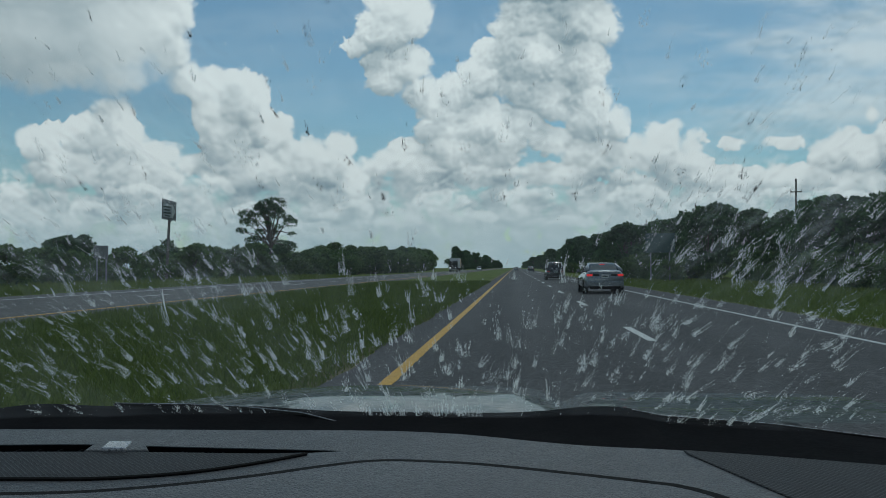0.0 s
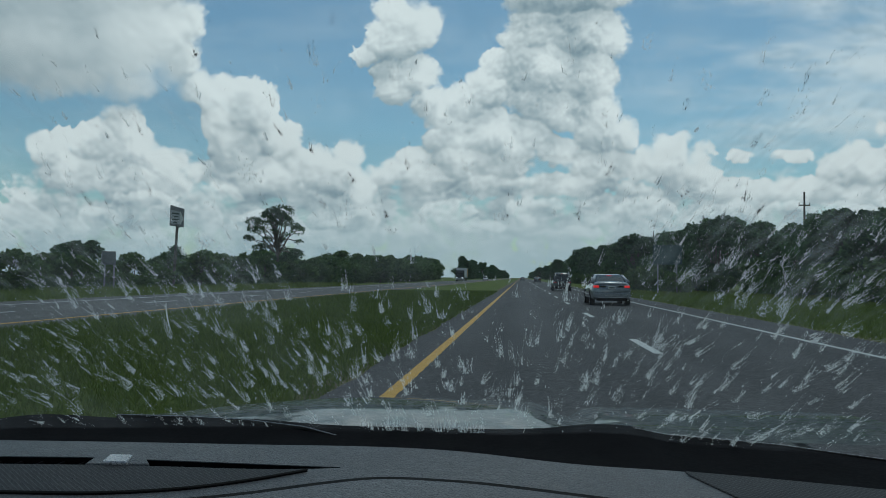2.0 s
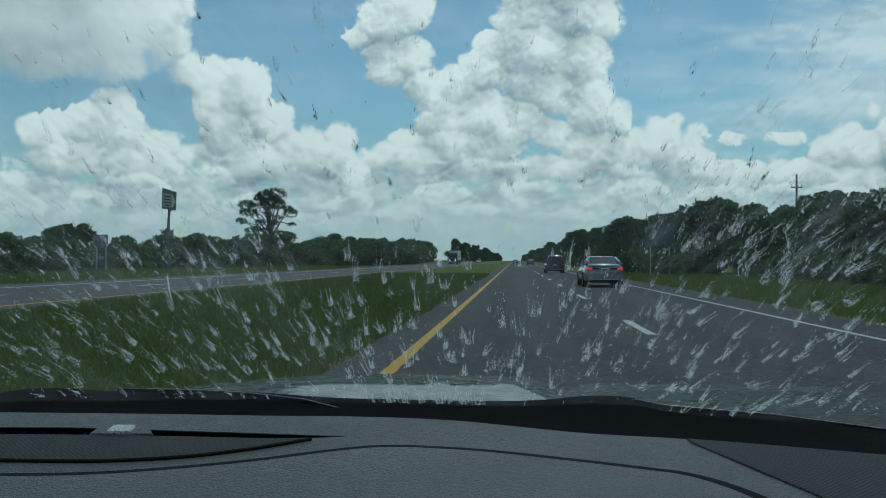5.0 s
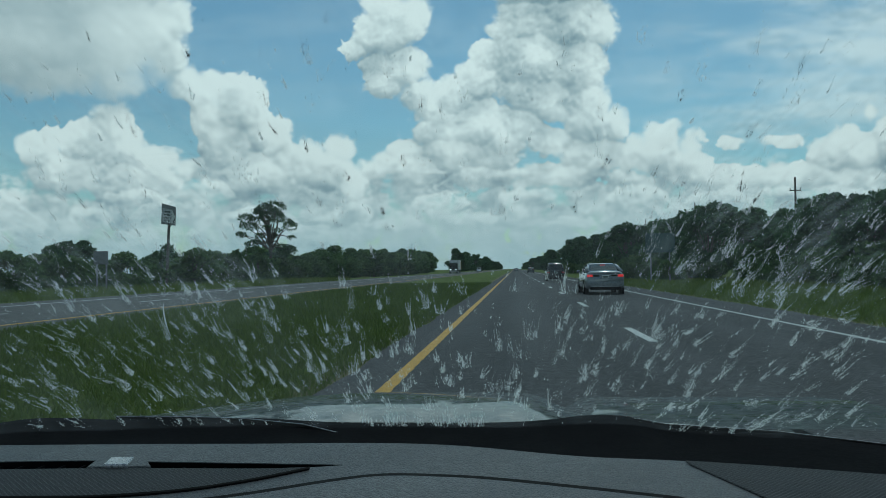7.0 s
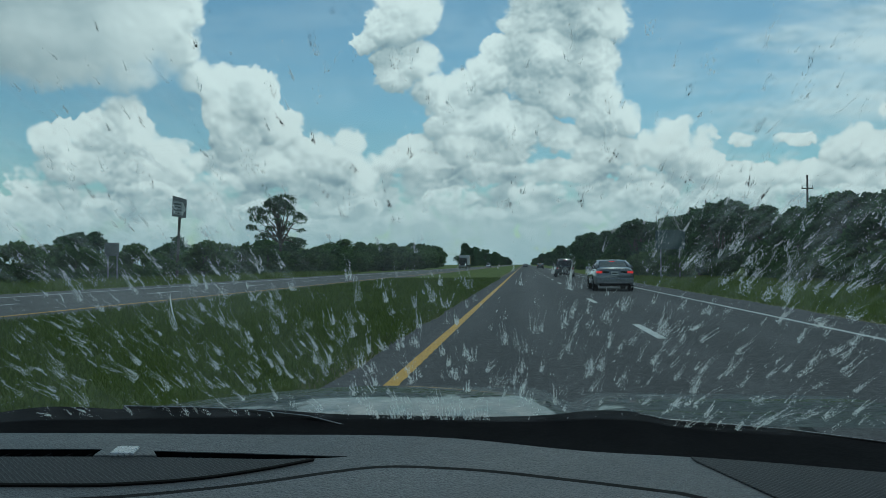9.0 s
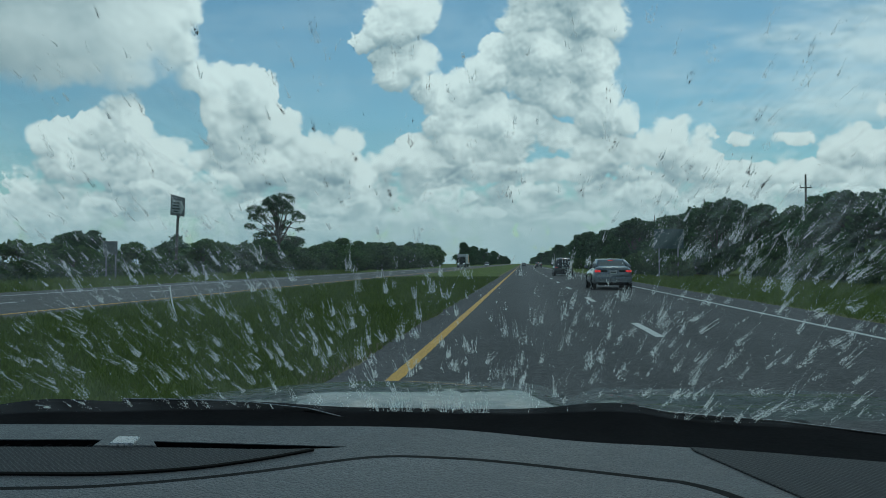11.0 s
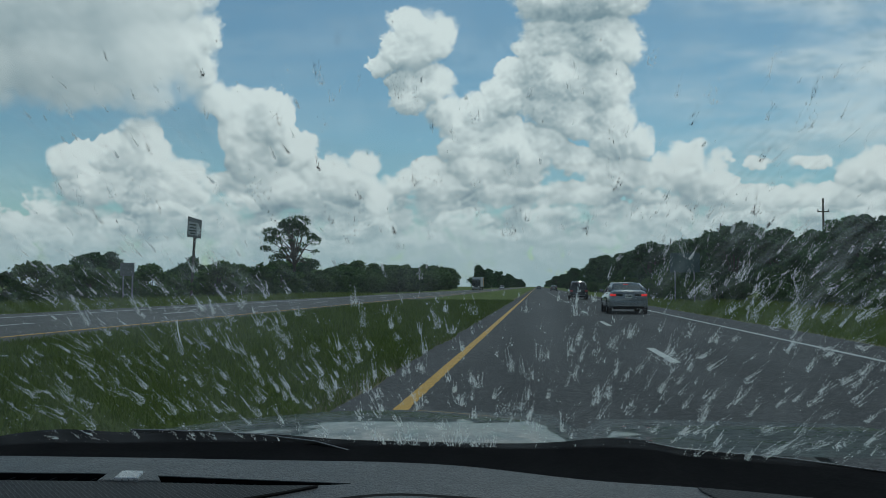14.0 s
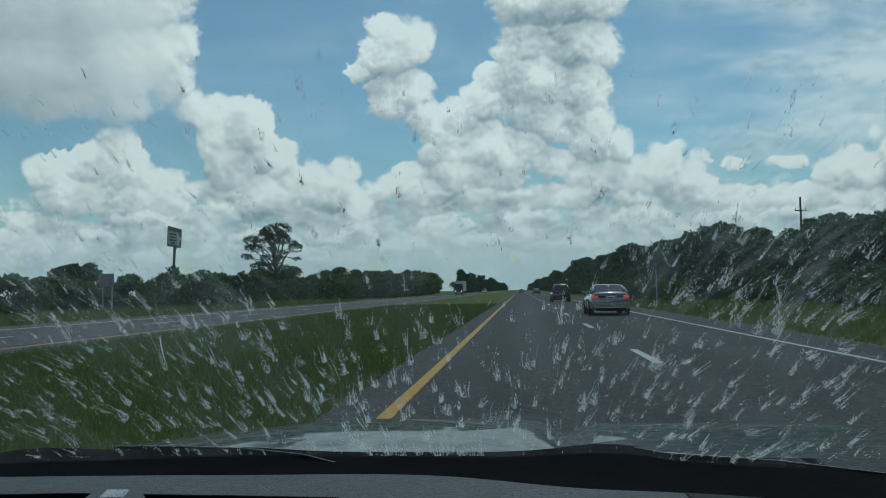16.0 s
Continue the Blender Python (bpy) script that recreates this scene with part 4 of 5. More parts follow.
def shell():
    n = 40
    verts = []
    for off in (0.0, 0.005):
        for x in np.linspace(-1.0, 0.77, n):
            for k in range(n):
                z = 0.985 + 0.80 * k / (n - 1)
                verts.append((x, windscreen_y(x, z) + off, z + off * 0.7))
    f = grid_faces(n, n)
    faces = [q[::-1] for q in f] + [tuple(i + n * n for i in q) for q in f]
    glass = link_mesh("windscreen", verts, faces, M["glass"], car, "clear dirty windscreen glass", True)
    glass.visible_shadow = False
    top = 1.785
    y_top = 1.40 - 0.80 * 1.30
    box_part("roof", (-1.04, -2.4, top), (0.81, y_top + 0.03, top + 0.05), M["liner"], car, "grey roof lining", 0.02)
    box_part("floor_pan", (-1.02, -2.4, 0.28), (0.80, 1.3, 0.34), M["black"], car, "", 0.01)
    box_part("rear_panel", (-1.02, -2.45, 0.3), (0.80, -2.38, 1.12), M["liner"], car, "", 0.02)
    for x in (-1.06, 0.79):
        box_part("door", (x, -2.4, 0.3), (x + 0.05, 1.3, 1.05), M["liner"], car, "grey door panel", 0.015)
        for y in (-2.35, -1.1):
            box_part("pillar", (x, y, 1.05), (x + 0.05, y + 0.12, 1.79), M["liner"], car, "", 0.01)
        bm = bmesh.new()
        for k in range(8):
            z0, z1 = 1.0 + 0.1 * k, 1.1 + 0.1 * k
            rod(bm, (x + 0.02, windscreen_y(x, z0), z0), (x + 0.02, windscreen_y(x, z1), z1), 0.045, sides=10)
        part("windscreen_pillar", bm, M["liner"], car, "", True)
    box_part("roof_skin", (-1.02, -2.42, top + 0.052), (0.79, y_top, top + 0.09), M["hood"], car, "dark painted roof", 0.03)
    box_part("tail_skin", (-1.04, -2.53, 0.30), (0.82, -2.452, 1.10), M["hood"], car, "dark painted tail", 0.03)
    for x0, x1 in ((-1.095, -1.062), (0.842, 0.875)):
        for y0, y1 in ((-2.40, -1.06), (-1.04, 0.10), (0.12, 1.28)):
            box_part("body_panel", (x0, y0, 0.34), (x1, y1, 1.03), M["hood"], car, "dark painted side panel", 0.015)
    for x in (-0.98, 0.76):
        for y in (1.95, -1.3):
            wheel = empty("wheel", x, y, 0.36)
            wheel.parent = car
            make_wheel(wheel, 0.33, 0.22)


def make_wheel(holder, radius, width):
    bm = bmesh.new()
    seg = 28
    prof = ((-0.5, 0.66), (-0.5, 0.93), (-0.36, 1.0), (0.36, 1.0), (0.5, 0.93), (0.5, 0.66))
    rings = []
    for a in range(seg):
        c, s = math.cos(2 * math.pi * a / seg), math.sin(2 * math.pi * a / seg)
        rings.append([bm.verts.new((w * width, r * radius * c, r * radius * s)) for w, r in prof])
    for a in range(seg):
        for k in range(len(prof)):
            q = (k + 1) % len(prof)
            bm.faces.new((rings[a][k], rings[(a + 1) % seg][k], rings[(a + 1) % seg][q], rings[a][q]))
    part("tyre", bm, M["tyre"], holder, "", True)
    bm = bmesh.new()
    rod(bm, (-0.42 * width, 0, 0), (0.42 * width, 0, 0), 0.18 * radius, sides=16)
    for k in range(5):
        a = 2 * math.pi * k / 5
        for side in (-0.4, 0.4):
            rod(bm, (side * width, 0, 0), (side * width, 0.66 * radius * math.cos(a), 0.66 * radius * math.sin(a)), 0.09 * radius, 0.12 * radius, 6)
    part("rim", bm, M["rim"], holder)


dashboard()
cowl()
hood()
shell()
wiper([(-0.735, 1.40, 1.004), (-0.60, 1.40, 1.004), (-0.494, 1.395, 1.002), (-0.38, 1.38, 0.995), (-0.31, 1.36, 0.984)], 0.004)
wiper([(0.20, 1.40, 1.004), (0.25, 1.40, 0.995), (0.43, 1.385, 0.986), (0.62, 1.35, 0.970), (0.76, 1.32, 0.958)], 0.004)

# ---------------------------------------------------------------- dried insect spatter on the windscreen
# Across and up, in hundredths of the distance ahead of the seat.
SPLATS_A = ((-55.0, 0.4), (-63.8, -1.5), (-59.0, -4.1), (-55.8, -5.7), (-52.3, -1.5), (-51.1, -3.3), (-46.4, -2.2), (-43.0, -2.2), (-41.4, -2.6), (-41.8, -5.6), (-42.9, -7.4), (-45.8, -8.0),
            (-49.1, -7.8), (-59.0, -7.5), (-61.7, -8.1), (-58.3, -9.7), (-57.4, -11.6), (-53.2, -9.7), (-61.3, -11.6), (-61.5, -14.6), (-58.5, -15.3), (-66.5, -14.2), (-62.5, -16.5), (-67.3, -17.2),
            (-50.7, -12.7), (-51.1, -14.5), (-42.9, -12.2), (-39.9, -13.3), (-44.5, -15.6), (-46.6, -15.9), (-40.6, -15.7), (-58.1, -18.3), (-62.1, -17.6), (-38.7, -3.7), (-39.1, -7.4))
SPLATS_B = ((-34.2, -0.4), (-31.2, -0.0), (-37.6, -1.9), (-29.7, -3.0), (-31.5, -4.1), (-32.7, -5.5), (-31.3, -6.5), (-34.9, -4.1), (-31.9, -8.5), (-35.3, -9.6), (-37.2, -8.1), (-35.3, -11.0),
            (-32.7, -12.5), (-34.5, -14.0), (-31.5, -13.9), (-30.0, -14.3), (-31.2, -12.5), (-28.2, -15.0), (-34.9, -16.2), (-36.4, -17.3), (-31.9, -17.2), (-27.4, -7.7), (-26.7, -10.6), (-26.7, -12.4),
            (-24.8, -12.4), (-25.4, -13.9), (-24.4, -9.2), (-21.9, -8.8), (-24.4, -7.3), (-20.4, -7.3), (-22.2, -1.5), (-21.1, -4.1), (-17.4, -4.4), (-17.8, -10.6), (-20.8, -12.7), (-19.7, -10.9),
            (-19.3, -13.5), (-18.9, -15.2), (-21.9, -16.4))
SPLATS_C = ((-13.4, -7.7), (-13.8, -9.8), (-15.3, -10.2), (-13.8, -5.1), (-11.6, -4.4), (-10.5, -2.3), (-9.8, -5.1), (-10.2, -11.2), (-9.5, -12.6), (-14.2, -14.8), (-16.4, -17.0), (-11.3, -17.3),
            (-6.9, -2.6), (-0.2, -2.3), (-8.4, -7.3), (-2.3, -9.7), (-6.6, -11.9), (-4.5, -13.3), (-8.8, -14.1), (-3.4, -15.1), (0.1, -10.8), (-0.2, -13.3), (-1.3, -14.7), (1.6, -8.3),
            (5.4, -7.2), (6.1, -5.8), (2.2, -13.2), (8.2, -12.8), (9.5, -12.8), (10.6, -10.0), (8.5, -15.6), (10.3, -6.9), (12.4, -5.4), (11.9, -14.9), (17.1, -8.6), (16.1, -12.1),
            (5.8, -2.6), (8.2, -0.9), (-0.2, -15.7), (-7.0, -15.8))
SPLATS_D = ((19.9, -0.2), (21.6, 0.3), (22.2, -5.8), (20.9, -7.9), (17.1, -7.5), (19.5, -9.3), (21.9, -9.2), (27.0, -3.3), (28.3, -1.3), (31.9, -4.0), (31.9, -2.9), (35.6, -3.0),
            (29.6, -4.0), (31.2, -6.8), (33.5, -9.2), (35.5, -7.4), (34.8, -11.9), (37.4, -10.5), (26.2, -10.6), (25.2, -13.0), (26.5, -14.8), (29.8, -13.6), (31.8, -12.9), (33.5, -13.3),
            (38.7, -11.2), (39.4, -6.4), (39.7, -9.5), (38.7, -12.9), (40.0, -15.2), (39.5, -3.0), (40.8, -2.3), (37.5, -3.7), (20.8, -14.4), (20.8, -15.6), (21.1, -17.2), (28.1, -16.7),
            (32.1, -17.2), (42.1, -0.3), (32.3, -0.3), (27.7, 0.4), (25.7, 2.2), (36.3, 0.4))
SPLATS_E = ((-18.7, -19.6), (-16.4, -19.4), (-12.4, -19.3), (-10.2, -19.6), (-7.0, -19.5), (-5.6, -19.7), (-8.8, -19.0), (-19.7, -18.9), (-14.6, -19.6), (-0.3, -16.4), (4.0, -17.2), (26.1, -20.0), (28.1, -19.5), (31.4, -18.7), (34.1, -18.4), (29.4, -19.1), (14.7, -17.1), (18.7, -17.3), (36.4, -18.5), (39.9, -17.9), (22.4, -18.5))
SMEARS = ((-57.1, 9.5), (-49.0, 10.9), (-62.7, 18.6), (-50.4, 19.1), (-43.0, 29.4), (-56.8, 32.2), (-32.3, 22.4), (-31.2, 18.7), (-27.0, 16.4), (-25.2, 9.1), (-33.1, 9.5), (-22.9, 6.5),
          (-21.5, 12.3), (-16.3, 26.0), (-24.4, 33.3), (-27.0, 29.2), (-11.9, 21.5), (-14.1, 14.3), (-16.3, 5.7), (-13.4, 2.1), (-17.0, 7.9), (10.8, 19.6), (11.1, 13.2), (20.0, 9.5),
          (20.8, 21.1), (28.8, 16.7), (29.4, 8.4), (35.2, 24.5), (30.9, 23.2), (27.8, 10.1), (7.3, 7.9), (-1.2, 10.2), (-1.9, 7.3), (22.3, 4.6), (23.0, 7.8))


def on_glass(u, v):
    y = 1.1
    for _ in range(12):
        y = 0.5 * y + 0.5 * windscreen_y(u * y, 1.26 + v * y)
    return np.array([u * y, y + 0.0064, 1.26 + v * y + 0.0047])


def splat_flakes(rng, u, v, length, width, count, grain=1.0):
    """Broken flakes strewn along the air's way over the glass, densest where the insect struck."""
    flow = np.array([u + 0.07, v + 0.46])
    flow /= np.linalg.norm(flow)
    turn = rng.normal(0, 0.16)
    flow = np.array([flow[0] * math.cos(turn) - flow[1] * math.sin(turn), flow[0] * math.sin(turn) + flow[1] * math.cos(turn)])
    e = 0.004
    o = on_glass(u, v)
    a = on_glass(u + flow[0] * e, v + flow[1] * e) - o
    b = on_glass(u - flow[1] * e, v + flow[0] * e) - o
    a, b = a / e, b / e          # metres on the glass for a unit of view
    wide = min(abs(u + 0.07) / 0.4, 1.0)
    length, width = length * (1.1 + 0.6 * wide), width * (1.15 - 0.4 * wide)
    verts, faces = [], []
    up = np.array([0.0, 0.61, 0.79])
    strands = [(rng.normal(0, 0.36), rng.normal(0, 0.22), rng.uniform(0.3, 1.0)) for _ in range(int(rng.integers(4, 9)))]
    coarse = rng.uniform(0.8, 1.25)
    for k in range(count):
        off, lean, reach = strands[int(rng.integers(len(strands)))]
        if rng.random() < 0.30:          # grains crowded round the strike
            s = rng.random() ** 1.5 * 0.4
            along, across = (s - 0.08) * length, rng.normal(0, 0.30) * width
        else:                            # grains strung out by the air
            s = rng.random() ** 1.2 * reach
            along, across = s * length, (off + lean * s * 2 + rng.normal(0, 0.05)) * width
        size = grain * coarse * (0.00010 + 0.00026 * rng.random() ** 3) * (1.25 - 0.5 * s)
        st = rng.uniform(1.2, 4.2)
        start, m = len(verts), 5
        twist, gx, gy = rng.normal(0, 0.35), rng.normal(0, 0.7), rng.normal(0, 0.7)
        for i in range(m):
            t = 2 * math.pi * i / m + rng.uniform(-0.35, 0.35)
            r = size * rng.uniform(0.5, 1.2)
            p, q = r * st * math.cos(t), r * math.sin(t)
            verts.append(o + a * (along + p - q * twist) + b * (across + q + p * twist * 0.3) + up * (gx * p + gy * q))
        faces.append(tuple(range(start, start + m)))
    return verts, faces


def spatter():
    rng = np.random.default_rng(64)
    for u, v in SPLATS_A + SPLATS_B + SPLATS_C + SPLATS_D + SPLATS_E:
        L = rng.uniform(0.015, 0.030) * (1.1 if abs(u + 10) > 25 else 0.9)
        vs, fs = splat_flakes(rng, u / 100, v / 100, L, L * rng.uniform(0.22, 0.55), int(rng.integers(200, 460)))
        ob = link_mesh("insect_splat", vs, fs, M["residue"])
        tagged(ob, "dried whitish insect splat on the windscreen", "insect splat", "spatter on the windscreen")
    for u, v in SMEARS:
        L = rng.uniform(0.014, 0.034)
        vs, fs = splat_flakes(rng, u / 100, v / 100, L, L * rng.uniform(0.2, 0.4), int(rng.integers(40, 110)), 1.3)
        # backlit look against the sky is put into the dark colour
        ob = link_mesh("insect_smear", vs, fs, M["residue_dark_backlit"])
        tagged(ob, "dried insect smear with dark bits, coloured as backlit by the sky", "insect smear", "smears on the windscreen")
    # thin smears higher up, seen faintly against the sky and by the marks of shade they throw on the dashboard
    for k in range(40):
        u, v = rng.uniform(-0.66, 0.46), 0.02 + 0.30 * rng.random()
        L = rng.uniform(0.016, 0.040)
        vs, fs = splat_flakes(rng, u, v, L, L * rng.uniform(0.25, 0.5), int(rng.integers(50, 120)), 1.6)
        ob = link_mesh("insect_smear", vs, fs, M["residue_thin"])
        tagged(ob, "thin pale insect smear on the windscreen", "insect smear", "smears on the windscreen")
    # where it lies: most low down, thick streaks before the woods on either side, fine drift at the lower left
    zones = ((0.50, -0.74, 0.50, -0.205, 0.0, 0.009, 0.026), (0.20, -0.74, 0.50, 0.0, 0.30, 0.010, 0.028), (0.15, 0.14, 0.48, -0.03, 0.12, 0.014, 0.036),
             (0.10, -0.74, -0.34, -0.04, 0.08, 0.014, 0.034), (0.05, -0.66, -0.38, -0.165, -0.095, 0.010, 0.024))
    for name, mat, count in (("insect_spatter", "residue", 380), ("insect_specks", "residue_dark_backlit", 150), ("insect_dots", "residue", 1400), ("insect_streaks", "residue", 320)):
        verts, faces = [], []
        for _ in range(count):
            _w, u0, u1, v0, v1, l0, l1 = zones[int(rng.choice(5, p=[z[0] for z in zones]))]
            # the darkened copy lies only where bright sky is behind
            if mat == "residue_dark_backlit":
                u0, u1, v0, v1 = -0.74, 0.50, -0.02, 0.37
            u, v = rng.uniform(u0, u1), rng.uniform(v0, v1)
            if name == "insect_spatter":
                L = l0 + (l1 - l0) * rng.random() ** 1.5
                n = int(rng.integers(50, 200))
            elif name == "insect_streaks":
                L, n = 0.008 + 0.016 * rng.random(), int(rng.integers(18, 60))
            elif name == "insect_dots":
                L, n = 0.006 + 0.008 * rng.random(), int(rng.integers(3, 9))
            else:
                L = 0.003 + 0.010 * rng.random() ** 2.5
                n = int(rng.integers(3, 9))
            vs, fs = splat_flakes(rng, u, v, L, L * rng.uniform(0.18, 0.42), n)
            faces += [tuple(i + len(verts) for i in f) for f in fs]
            verts += vs
        ob = link_mesh(name, verts, faces, M[mat])
        tagged(ob, "fine whitish insect spatter over the windscreen" if mat == "residue" else "tiny dark insect bits and specks coloured as backlit by the sky", "insect spatter", kind="stuff")


spatter()


def scratch():
    """A thin pale arc lying on the glass."""
    verts = []
    for k in range(14):
        f = k / 13
        u, v = -0.462 + 0.010 * f ** 2 - 0.002, -0.036 - 0.042 * f
        c = on_glass(u, v)
        w = 0.0011 * math.sin(math.pi * (0.1 + 0.85 * f))
        verts += [c - np.array([w, 0, 0]), c + np.array([w, 0, 0])]
    link_mesh("scratch", verts, grid_faces(14, 2), M["residue"], car, "thin pale arc on the glass")


scratch()


# ---------------------------------------------------------------- vehicles on the road
def vehicle(name, x, y, turn, paint, tall, label, category="car", lights="red_lamp", sedan=True, high_lamp=True):
    """Origin under the rear end; the car points along its own y."""
    v = tagged(empty(name, x, y, 0.03, turn), label, category, "vehicles on the road")
    W = 0.91
    if sedan:
        L, deck = 4.7, 1.06
        top = ((0.0, 0.98), (0.12, 1.05), (0.6, 1.07), (3.35, 0.98), (4.3, 0.84), (4.7, 0.66))
        cabin = ((0.50, 1.05), (1.35, tall - 0.03), (1.9, tall), (2.5, tall - 0.02), (3.5, 0.97))
    else:
        L, deck = 4.6, 1.02
        top = ((0.0, 0.95), (0.1, 1.02), (0.6, 1.04), (3.3, 1.04), (4.2, 0.98), (4.6, 0.78))
        cabin = ((0.08, 1.02), (0.45, tall - 0.06), (1.1, tall), (2.4, tall - 0.03), (3.35, 1.03))
    sill = 0.30 if sedan else 0.36
    # lower body: sections along the car
    ys = np.linspace(0, L, 40)
    zt = curve(top, ys)
    verts = []
    for yy, z in zip(ys, zt):
        end = min(yy, L - yy)
        w = W * (1 - 0.16 * math.exp(-end / 0.16))
        low = sill - 0.04 + 0.06 * math.exp(-end / 0.15)
        for fx, fz in ((-0.90, 0.0), (-0.99, 0.10), (-1.0, 0.45), (-0.96, 0.76), (-0.85, 0.94), (-0.66, 1.0), (0, 1.02),
                       (0.66, 1.0), (0.85, 0.94), (0.96, 0.76), (1.0, 0.45), (0.99, 0.10), (0.90, 0.0)):
            verts.append((fx * w, yy, low + (z - low) * fz))
    n = 13
    faces = [f for f in grid_faces(40, n)]
    faces += [tuple(range(n)), tuple(39 * n + i for i in range(n))[::-1]]
    faces += [(i * n, i * n + n - 1, (i + 1) * n + n - 1, (i + 1) * n) for i in range(39)]
    link_mesh("body", verts, faces, paint, v, smooth=True)
    # glasshouse
    cy = np.linspace(cabin[0][0], cabin[-1][0], 30)
    cz = curve(cabin, cy)
    verts = []
    for yy, z in zip(cy, cz):
        base = float(curve(top, yy)) - 0.03
        h = max(z - base, 0.02)
        for f, fz in ((-0.80, 0), (-0.70, 0.55), (-0.60, 0.9), (-0.52, 0.985), (0, 1.0), (0.52, 0.985), (0.60, 0.9), (0.70, 0.55), (0.80, 0)):
            verts.append((f, yy, base + h * fz))
    link_mesh("glasshouse", verts, grid_faces(30, 9), M["tint"], v, "dark tinted windows", True)
    ry = np.linspace(cabin[1][0] - 0.05, cabin[3][0] + 0.05, 16)
    rz = curve(cabin, ry)
    verts = []
    for yy, z in zip(ry, rz):
        base = float(curve(top, yy)) - 0.03
        for f, fz in ((-0.635, 0.88), (-0.60, 0.955), (-0.50, 1.012), (0, 1.03), (0.50, 1.012), (0.60, 0.955), (0.635, 0.88)):
            verts.append((f, yy, base + (z - base) * fz))
    link_mesh("roof", verts, grid_faces(16, 7), paint, v, "", True)
    for sx in (-1, 1):
        for y0, y1, r in ((cabin[0][0] - 0.02, cabin[1][0], 0.085 if sedan else 0.06), (cabin[4][0], cabin[3][0], 0.035), (1.55, 1.6, 0.03), (2.35, 2.3, 0.03)):
            z0 = float(curve(top, y0)) - 0.02
            z1 = float(curve(cabin, np.clip(y1, cabin[0][0], cabin[-1][0]))) - 0.05
            bm = bmesh.new()
            rod(bm, (sx * 0.795, y0, z0), (sx * 0.62, y1, z1), r, r * 0.8, 8)
            part("pillar", bm, paint if r > 0.03 else M["rubber"], v, "", True)
        bm = bmesh.new()
        box(bm, (sx * 0.96 - 0.09, 3.0, 0.98), (sx * 0.96 + 0.09, 3.13, 1.12), 0.035)
        part("wing_mirror", bm, paint, v)
        x0, x1 = sorted((sx * 0.26, sx * 0.56))
        box_part("lamp_inner", (x0, -0.018, deck - 0.235), (x1, 0.12, deck - 0.15), M["tint"], v, "dark inner lamp glass", 0.02)
        x0, x1 = sorted((sx * 0.56, sx * 0.82))
        box_part("tail_light", (x0, -0.025, deck - 0.25), (x1, 0.16, deck - 0.145), M[lights], v, "red tail light", 0.025)
        for yy in (0.95, 3.75):
            wheel = empty("wheel", sx * 0.80, yy, 0.32)
            wheel.parent = v
            make_wheel(wheel, 0.33, 0.21)
            bm = bmesh.new()
            rod(bm, (sx * 0.86, yy, 0.33), (sx * 0.912, yy, 0.33), 0.36, sides=24)
            part("wheel_arch", bm, M["black"], v)
    box_part("rear_bumper", (-0.83, -0.08, 0.33), (0.83, 0.18, 0.60), paint, v, "", 0.05)
    box_part("diffuser", (-0.68, -0.085, 0.22), (0.68, 0.2, 0.36), M["black"], v, "black lower valance", 0.03)
    box_part("bumper_trim", (-0.60, -0.095, 0.365), (0.60, -0.06, 0.39), M["trim"], v, "", 0.004)
    plate = box_part("number_plate", (-0.16, -0.035, 0.74), (0.16, -0.01, 0.89), M["plate"], v, "pale number plate", 0.004)
    box_part("plate_mark", (-0.12, -0.041, 0.78), (0.12, -0.034, 0.84), M["bar"], plate, "", 0)
    box_part("boot_line", (-0.74, -0.012, deck - 0.105), (0.74, 0.02, deck - 0.095), M["rubber"], v, "", 0)
    if high_lamp:
        z = tall - 0.06 if not sedan else tall - 0.10
        yy = cabin[1][0] - (0.16 if sedan else 0.06)
        box_part("high_brake_light", (-0.11, yy - 0.03, z), (0.11, yy + 0.04, z + 0.035), M["brake" if sedan else "red_lamp"], v, "lit red brake light", 0.006)
    return v


vehicle("silver_sedan", 4.1, 36.5, 0, M["silver"], 1.43, "silver four-door saloon with red brake lights on", lights="brake")
vehicle("dark_suv", 3.9, 76.0, 0, M["dark_paint"], 1.68, "black compact sport utility car", sedan=False)
vehicle("far_car", 4.3, 210.0, 0, M["dark_paint"], 1.5, "small dark car far down the highway")
vehicle("far_car", 0.6, 320.0, 0, M["silver"], 1.5, "small pale car far down the highway")
vehicle("white_pickup", -14.6, 330.0, 180, M["white_car"], 1.75, "white oncoming vehicle on the opposite carriageway", sedan=False)


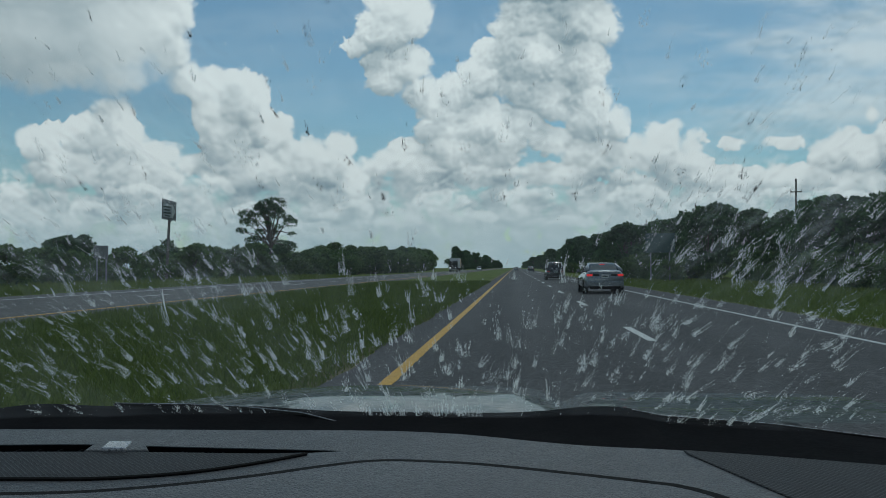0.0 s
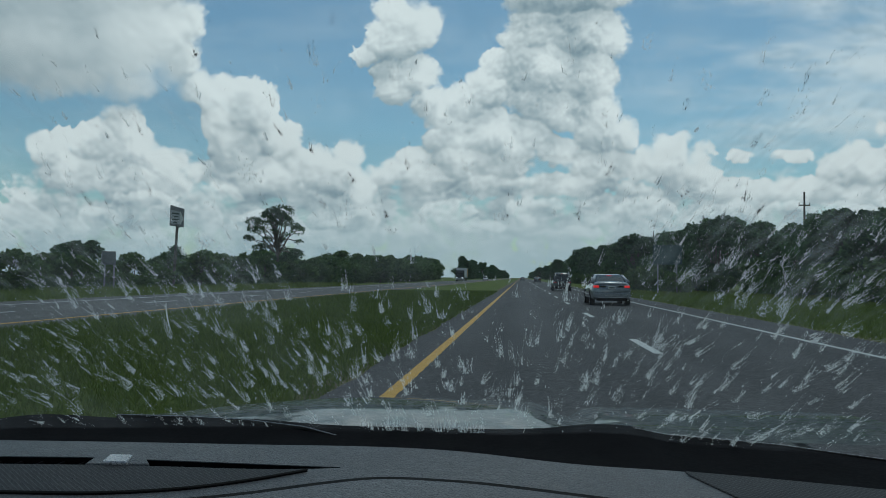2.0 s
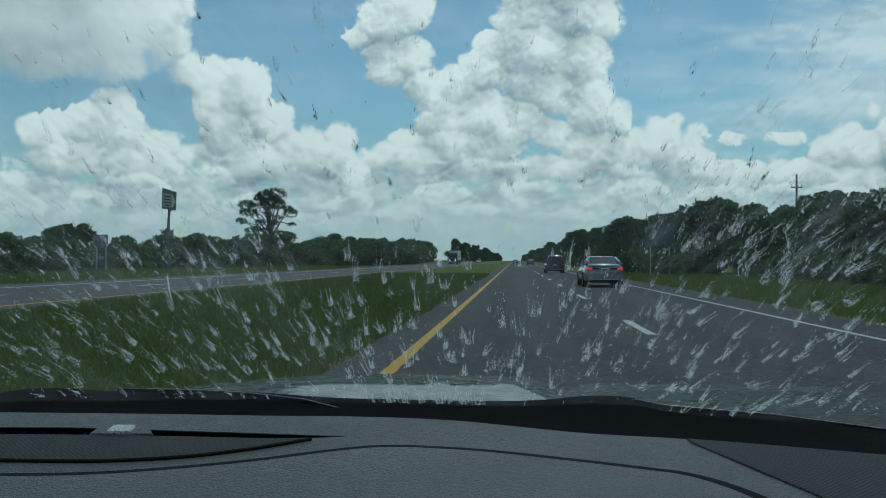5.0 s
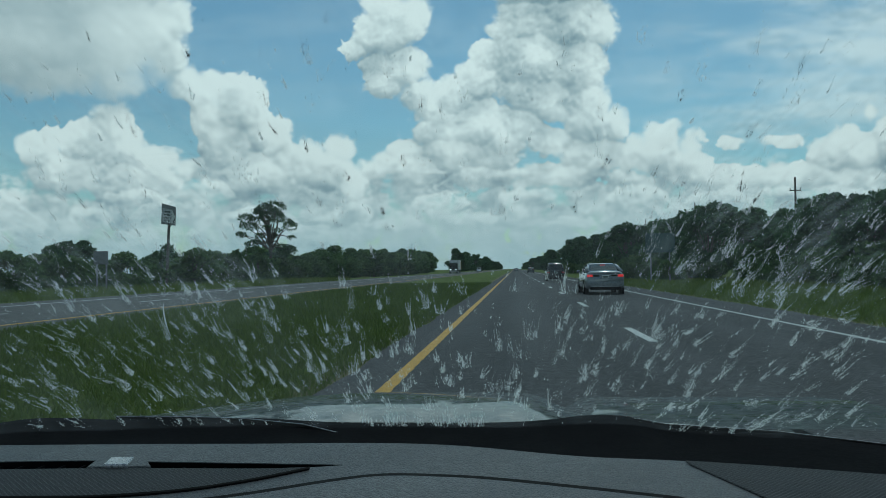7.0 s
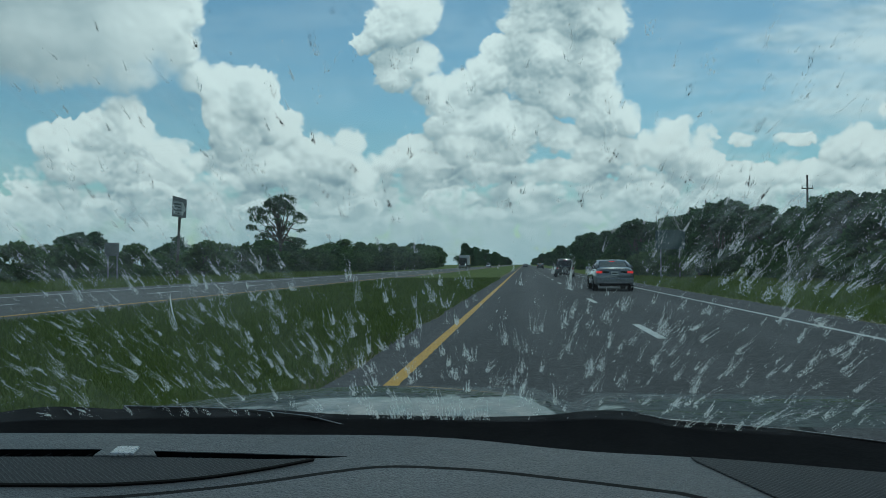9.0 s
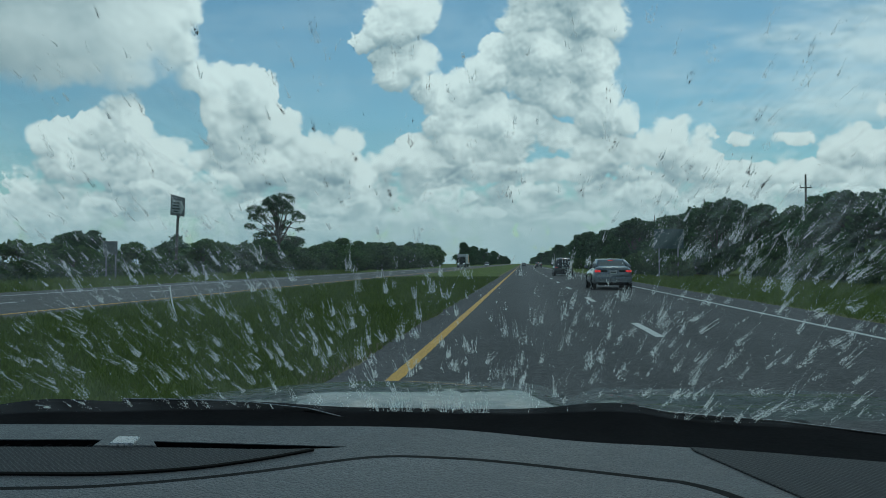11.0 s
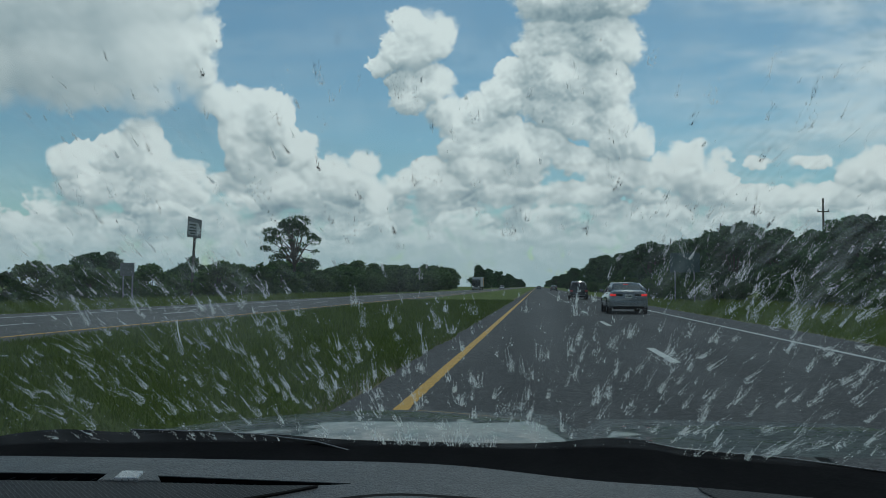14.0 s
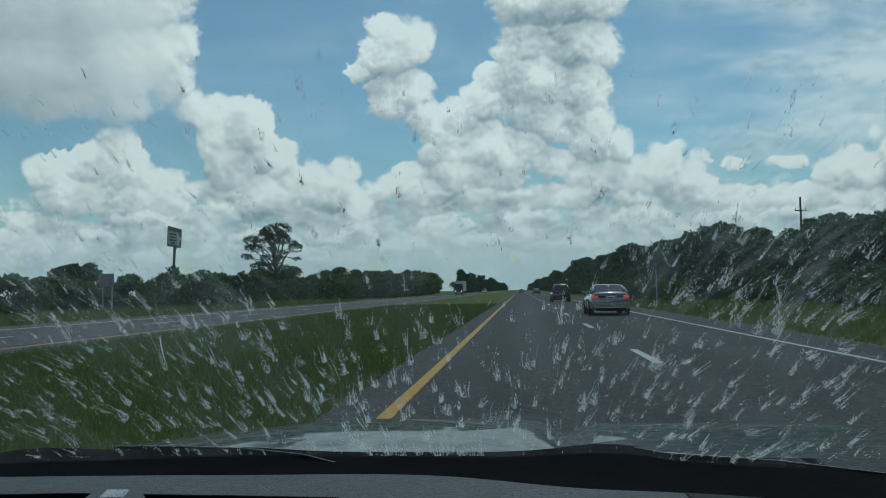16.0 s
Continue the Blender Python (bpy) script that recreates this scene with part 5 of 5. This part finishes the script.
def lorry(x, y):
    v = tagged(empty("box_trailer_truck", x, y, 0.03, 180), "articulated lorry with white box trailer and orange panel", "truck", "vehicles on the road")
    # local y points the way it drives; front at y = 0
    box_part("trailer", (-1.28, -16.2, 1.15), (1.28, -3.4, 4.05), M["trailer"], v, "white panelled trailer", 0.04)
    for sx in (-1.30, 1.285):
        box_part("orange_panel", (sx, -16.0, 1.3), (sx + 0.015, -13.4, 3.9), M["orange"], v, "orange panel", 0)
        for k in range(6):
            box_part("panel_rib", (sx, -13.2 + k * 1.9, 1.2), (sx + 0.02, -13.16 + k * 1.9, 4.0), M["steel"], v, "", 0)
    box_part("cab", (-1.2, -2.6, 1.0), (1.2, -0.9, 3.3), M["dark_paint"], v, "dark driver's cab", 0.15)
    box_part("bonnet", (-0.95, -1.2, 0.9), (0.95, 0.2, 1.9), M["dark_paint"], v, "", 0.15)
    box_part("cab_window", (-1.05, -0.93, 2.1), (1.05, -0.88, 2.95), M["tint"], v, "dark glass", 0.02)
    box_part("bumper", (-1.2, 0.0, 0.45), (1.2, 0.3, 0.9), M["steel"], v, "", 0.05)
    for sx in (-0.85, 0.85):
        box_part("headlight", (sx - 0.14, 0.17, 1.05), (sx + 0.14, 0.25, 1.25), M["lamp"], v, "lit white headlight", 0.03)
    for sx in (-1.0, 1.0):
        for yy in (-0.4, -4.2, -5.4, -14.2, -15.4):
            wheel = empty("wheel", sx, yy, 0.5)
            wheel.parent = v
            make_wheel(wheel, 0.5, 0.3)
    box_part("chassis", (-0.5, -16.0, 0.7), (0.5, 0.0, 1.16), M["black"], v, "", 0.03)


M["lamp"] = glow("white_headlamp", (0.9, 0.95, 1.0), 3.0)
lorry(-18.2, 235.0)


# ---------------------------------------------------------------- roadside furniture
def utility_pole(x, y, h):
    p = tagged(empty("utility_pole", x, y), "tall weathered wooden utility pole with a crossarm", "utility pole", "poles along the verge")
    bm = bmesh.new()
    rod(bm, (0, 0, -0.2), (0, 0, h), 0.14, 0.08, 12)
    part("shaft", bm, M["pole"], p)
    box_part("crossarm", (-0.5, -0.05, h - 1.25), (0.5, 0.05, h - 1.14), M["pole"], p, "", 0.01)
    for k in (-0.45, 0.0, 0.45):
        bm = bmesh.new()
        rod(bm, (k, 0, h - 1.12), (k, 0, h - 0.94), 0.05, 0.03, 8)
        part("insulator", bm, M["steel"], p)
    return p


utility_pole(25.4, 74.0, 9.2)
utility_pole(29.0, 130.0, 11.5)
utility_pole(31.0, 190.0, 12.5)


def plate_part(name, outline, y, mat, parent, label=""):
    """A thin flat plate over an outline of (x, z) points."""
    n = len(outline)
    verts = [(x, y, z) for x, z in outline] + [(x, y + 0.012, z) for x, z in outline]
    faces = [tuple(range(n)), tuple(range(2 * n - 1, n - 1, -1))] + [(i, i + n, (i + 1) % n + n, (i + 1) % n) for i in range(n)]
    return link_mesh(name, verts, faces, mat, parent, label)


def roadside_sign(x, y):
    s = tagged(empty("roadside_sign", x, y, 0, -12), "dark sign board with a pale arrow on a leaning post", "road sign")
    bm = bmesh.new()
    rod(bm, (0, 0, -0.2), (0.30, 0, 5.6), 0.13, 0.11, 12)
    part("post", bm, M["pole"], s, "weathered leaning post")
    bm = bmesh.new()
    rod(bm, (0.29, 0.02, 5.2), (0.75, -0.02, 5.62), 0.05, sides=8)
    part("brace", bm, M["steel"], s)
    plate_part("board", ((-0.42, 5.55), (1.02, 5.35), (1.08, 6.95), (-0.36, 7.35)), -0.10, M["board"], s, "dark grey sign face")
    plate_part("panel", ((-0.30, 5.75), (0.62, 5.62), (0.66, 6.72), (-0.27, 6.92)), -0.114, M["bar_pale"], s, "pale panel with unreadable lines")
    plate_part("arrow", ((0.62, 5.52), (1.00, 6.10), (0.66, 6.80)), -0.114, M["plate"], s, "white arrow head")
    for k, z in enumerate((6.62, 6.36, 6.10, 5.86)):
        w = (0.34, 0.30, 0.36, 0.24)[k]
        plate_part("marking", ((0.17 - w, z - 0.06), (0.17 + w, z - 0.14), (0.17 + w, z - 0.02), (0.17 - w, z + 0.06)), -0.128, M["bar"], s)
    return s


def guide_sign(x, y, width, height, low, face, label, turn=0.0):
    """A board on two posts with stiffening rails behind it."""
    s = tagged(empty("guide_sign", x, y, 0, turn), label, "road sign")
    box_part("board", (-width / 2, -0.03, low), (width / 2, 0.0, low + height), face, s, "", 0.008)
    for k in (0.25, 0.75):
        box_part("rail", (-width / 2 + 0.05, 0.003, low + height * k - 0.04), (width / 2 - 0.05, 0.05, low + height * k + 0.04), M["steel"], s, "", 0.006)
    for sx in (-0.32, 0.32):
        box_part("post", (sx * width - 0.05, 0.053, -0.2), (sx * width + 0.05, 0.15, low + height), M["steel"], s, "galvanised steel post", 0.01)
    return s


M["teal"] = mottled("faded_teal_sign", (0.035, 0.075, 0.075), (0.06, 0.11, 0.11), 3, 0.5)
guide_sign(12.6, 70.0, 2.5, 1.7, 2.5, M["teal"], "teal green guide sign board on two steel posts")
guide_sign(-31.0, 57.0, 1.15, 1.0, 2.0, M["board"], "small grey sign board behind the field scrub")
roadside_sign(-30.0, 66.0)
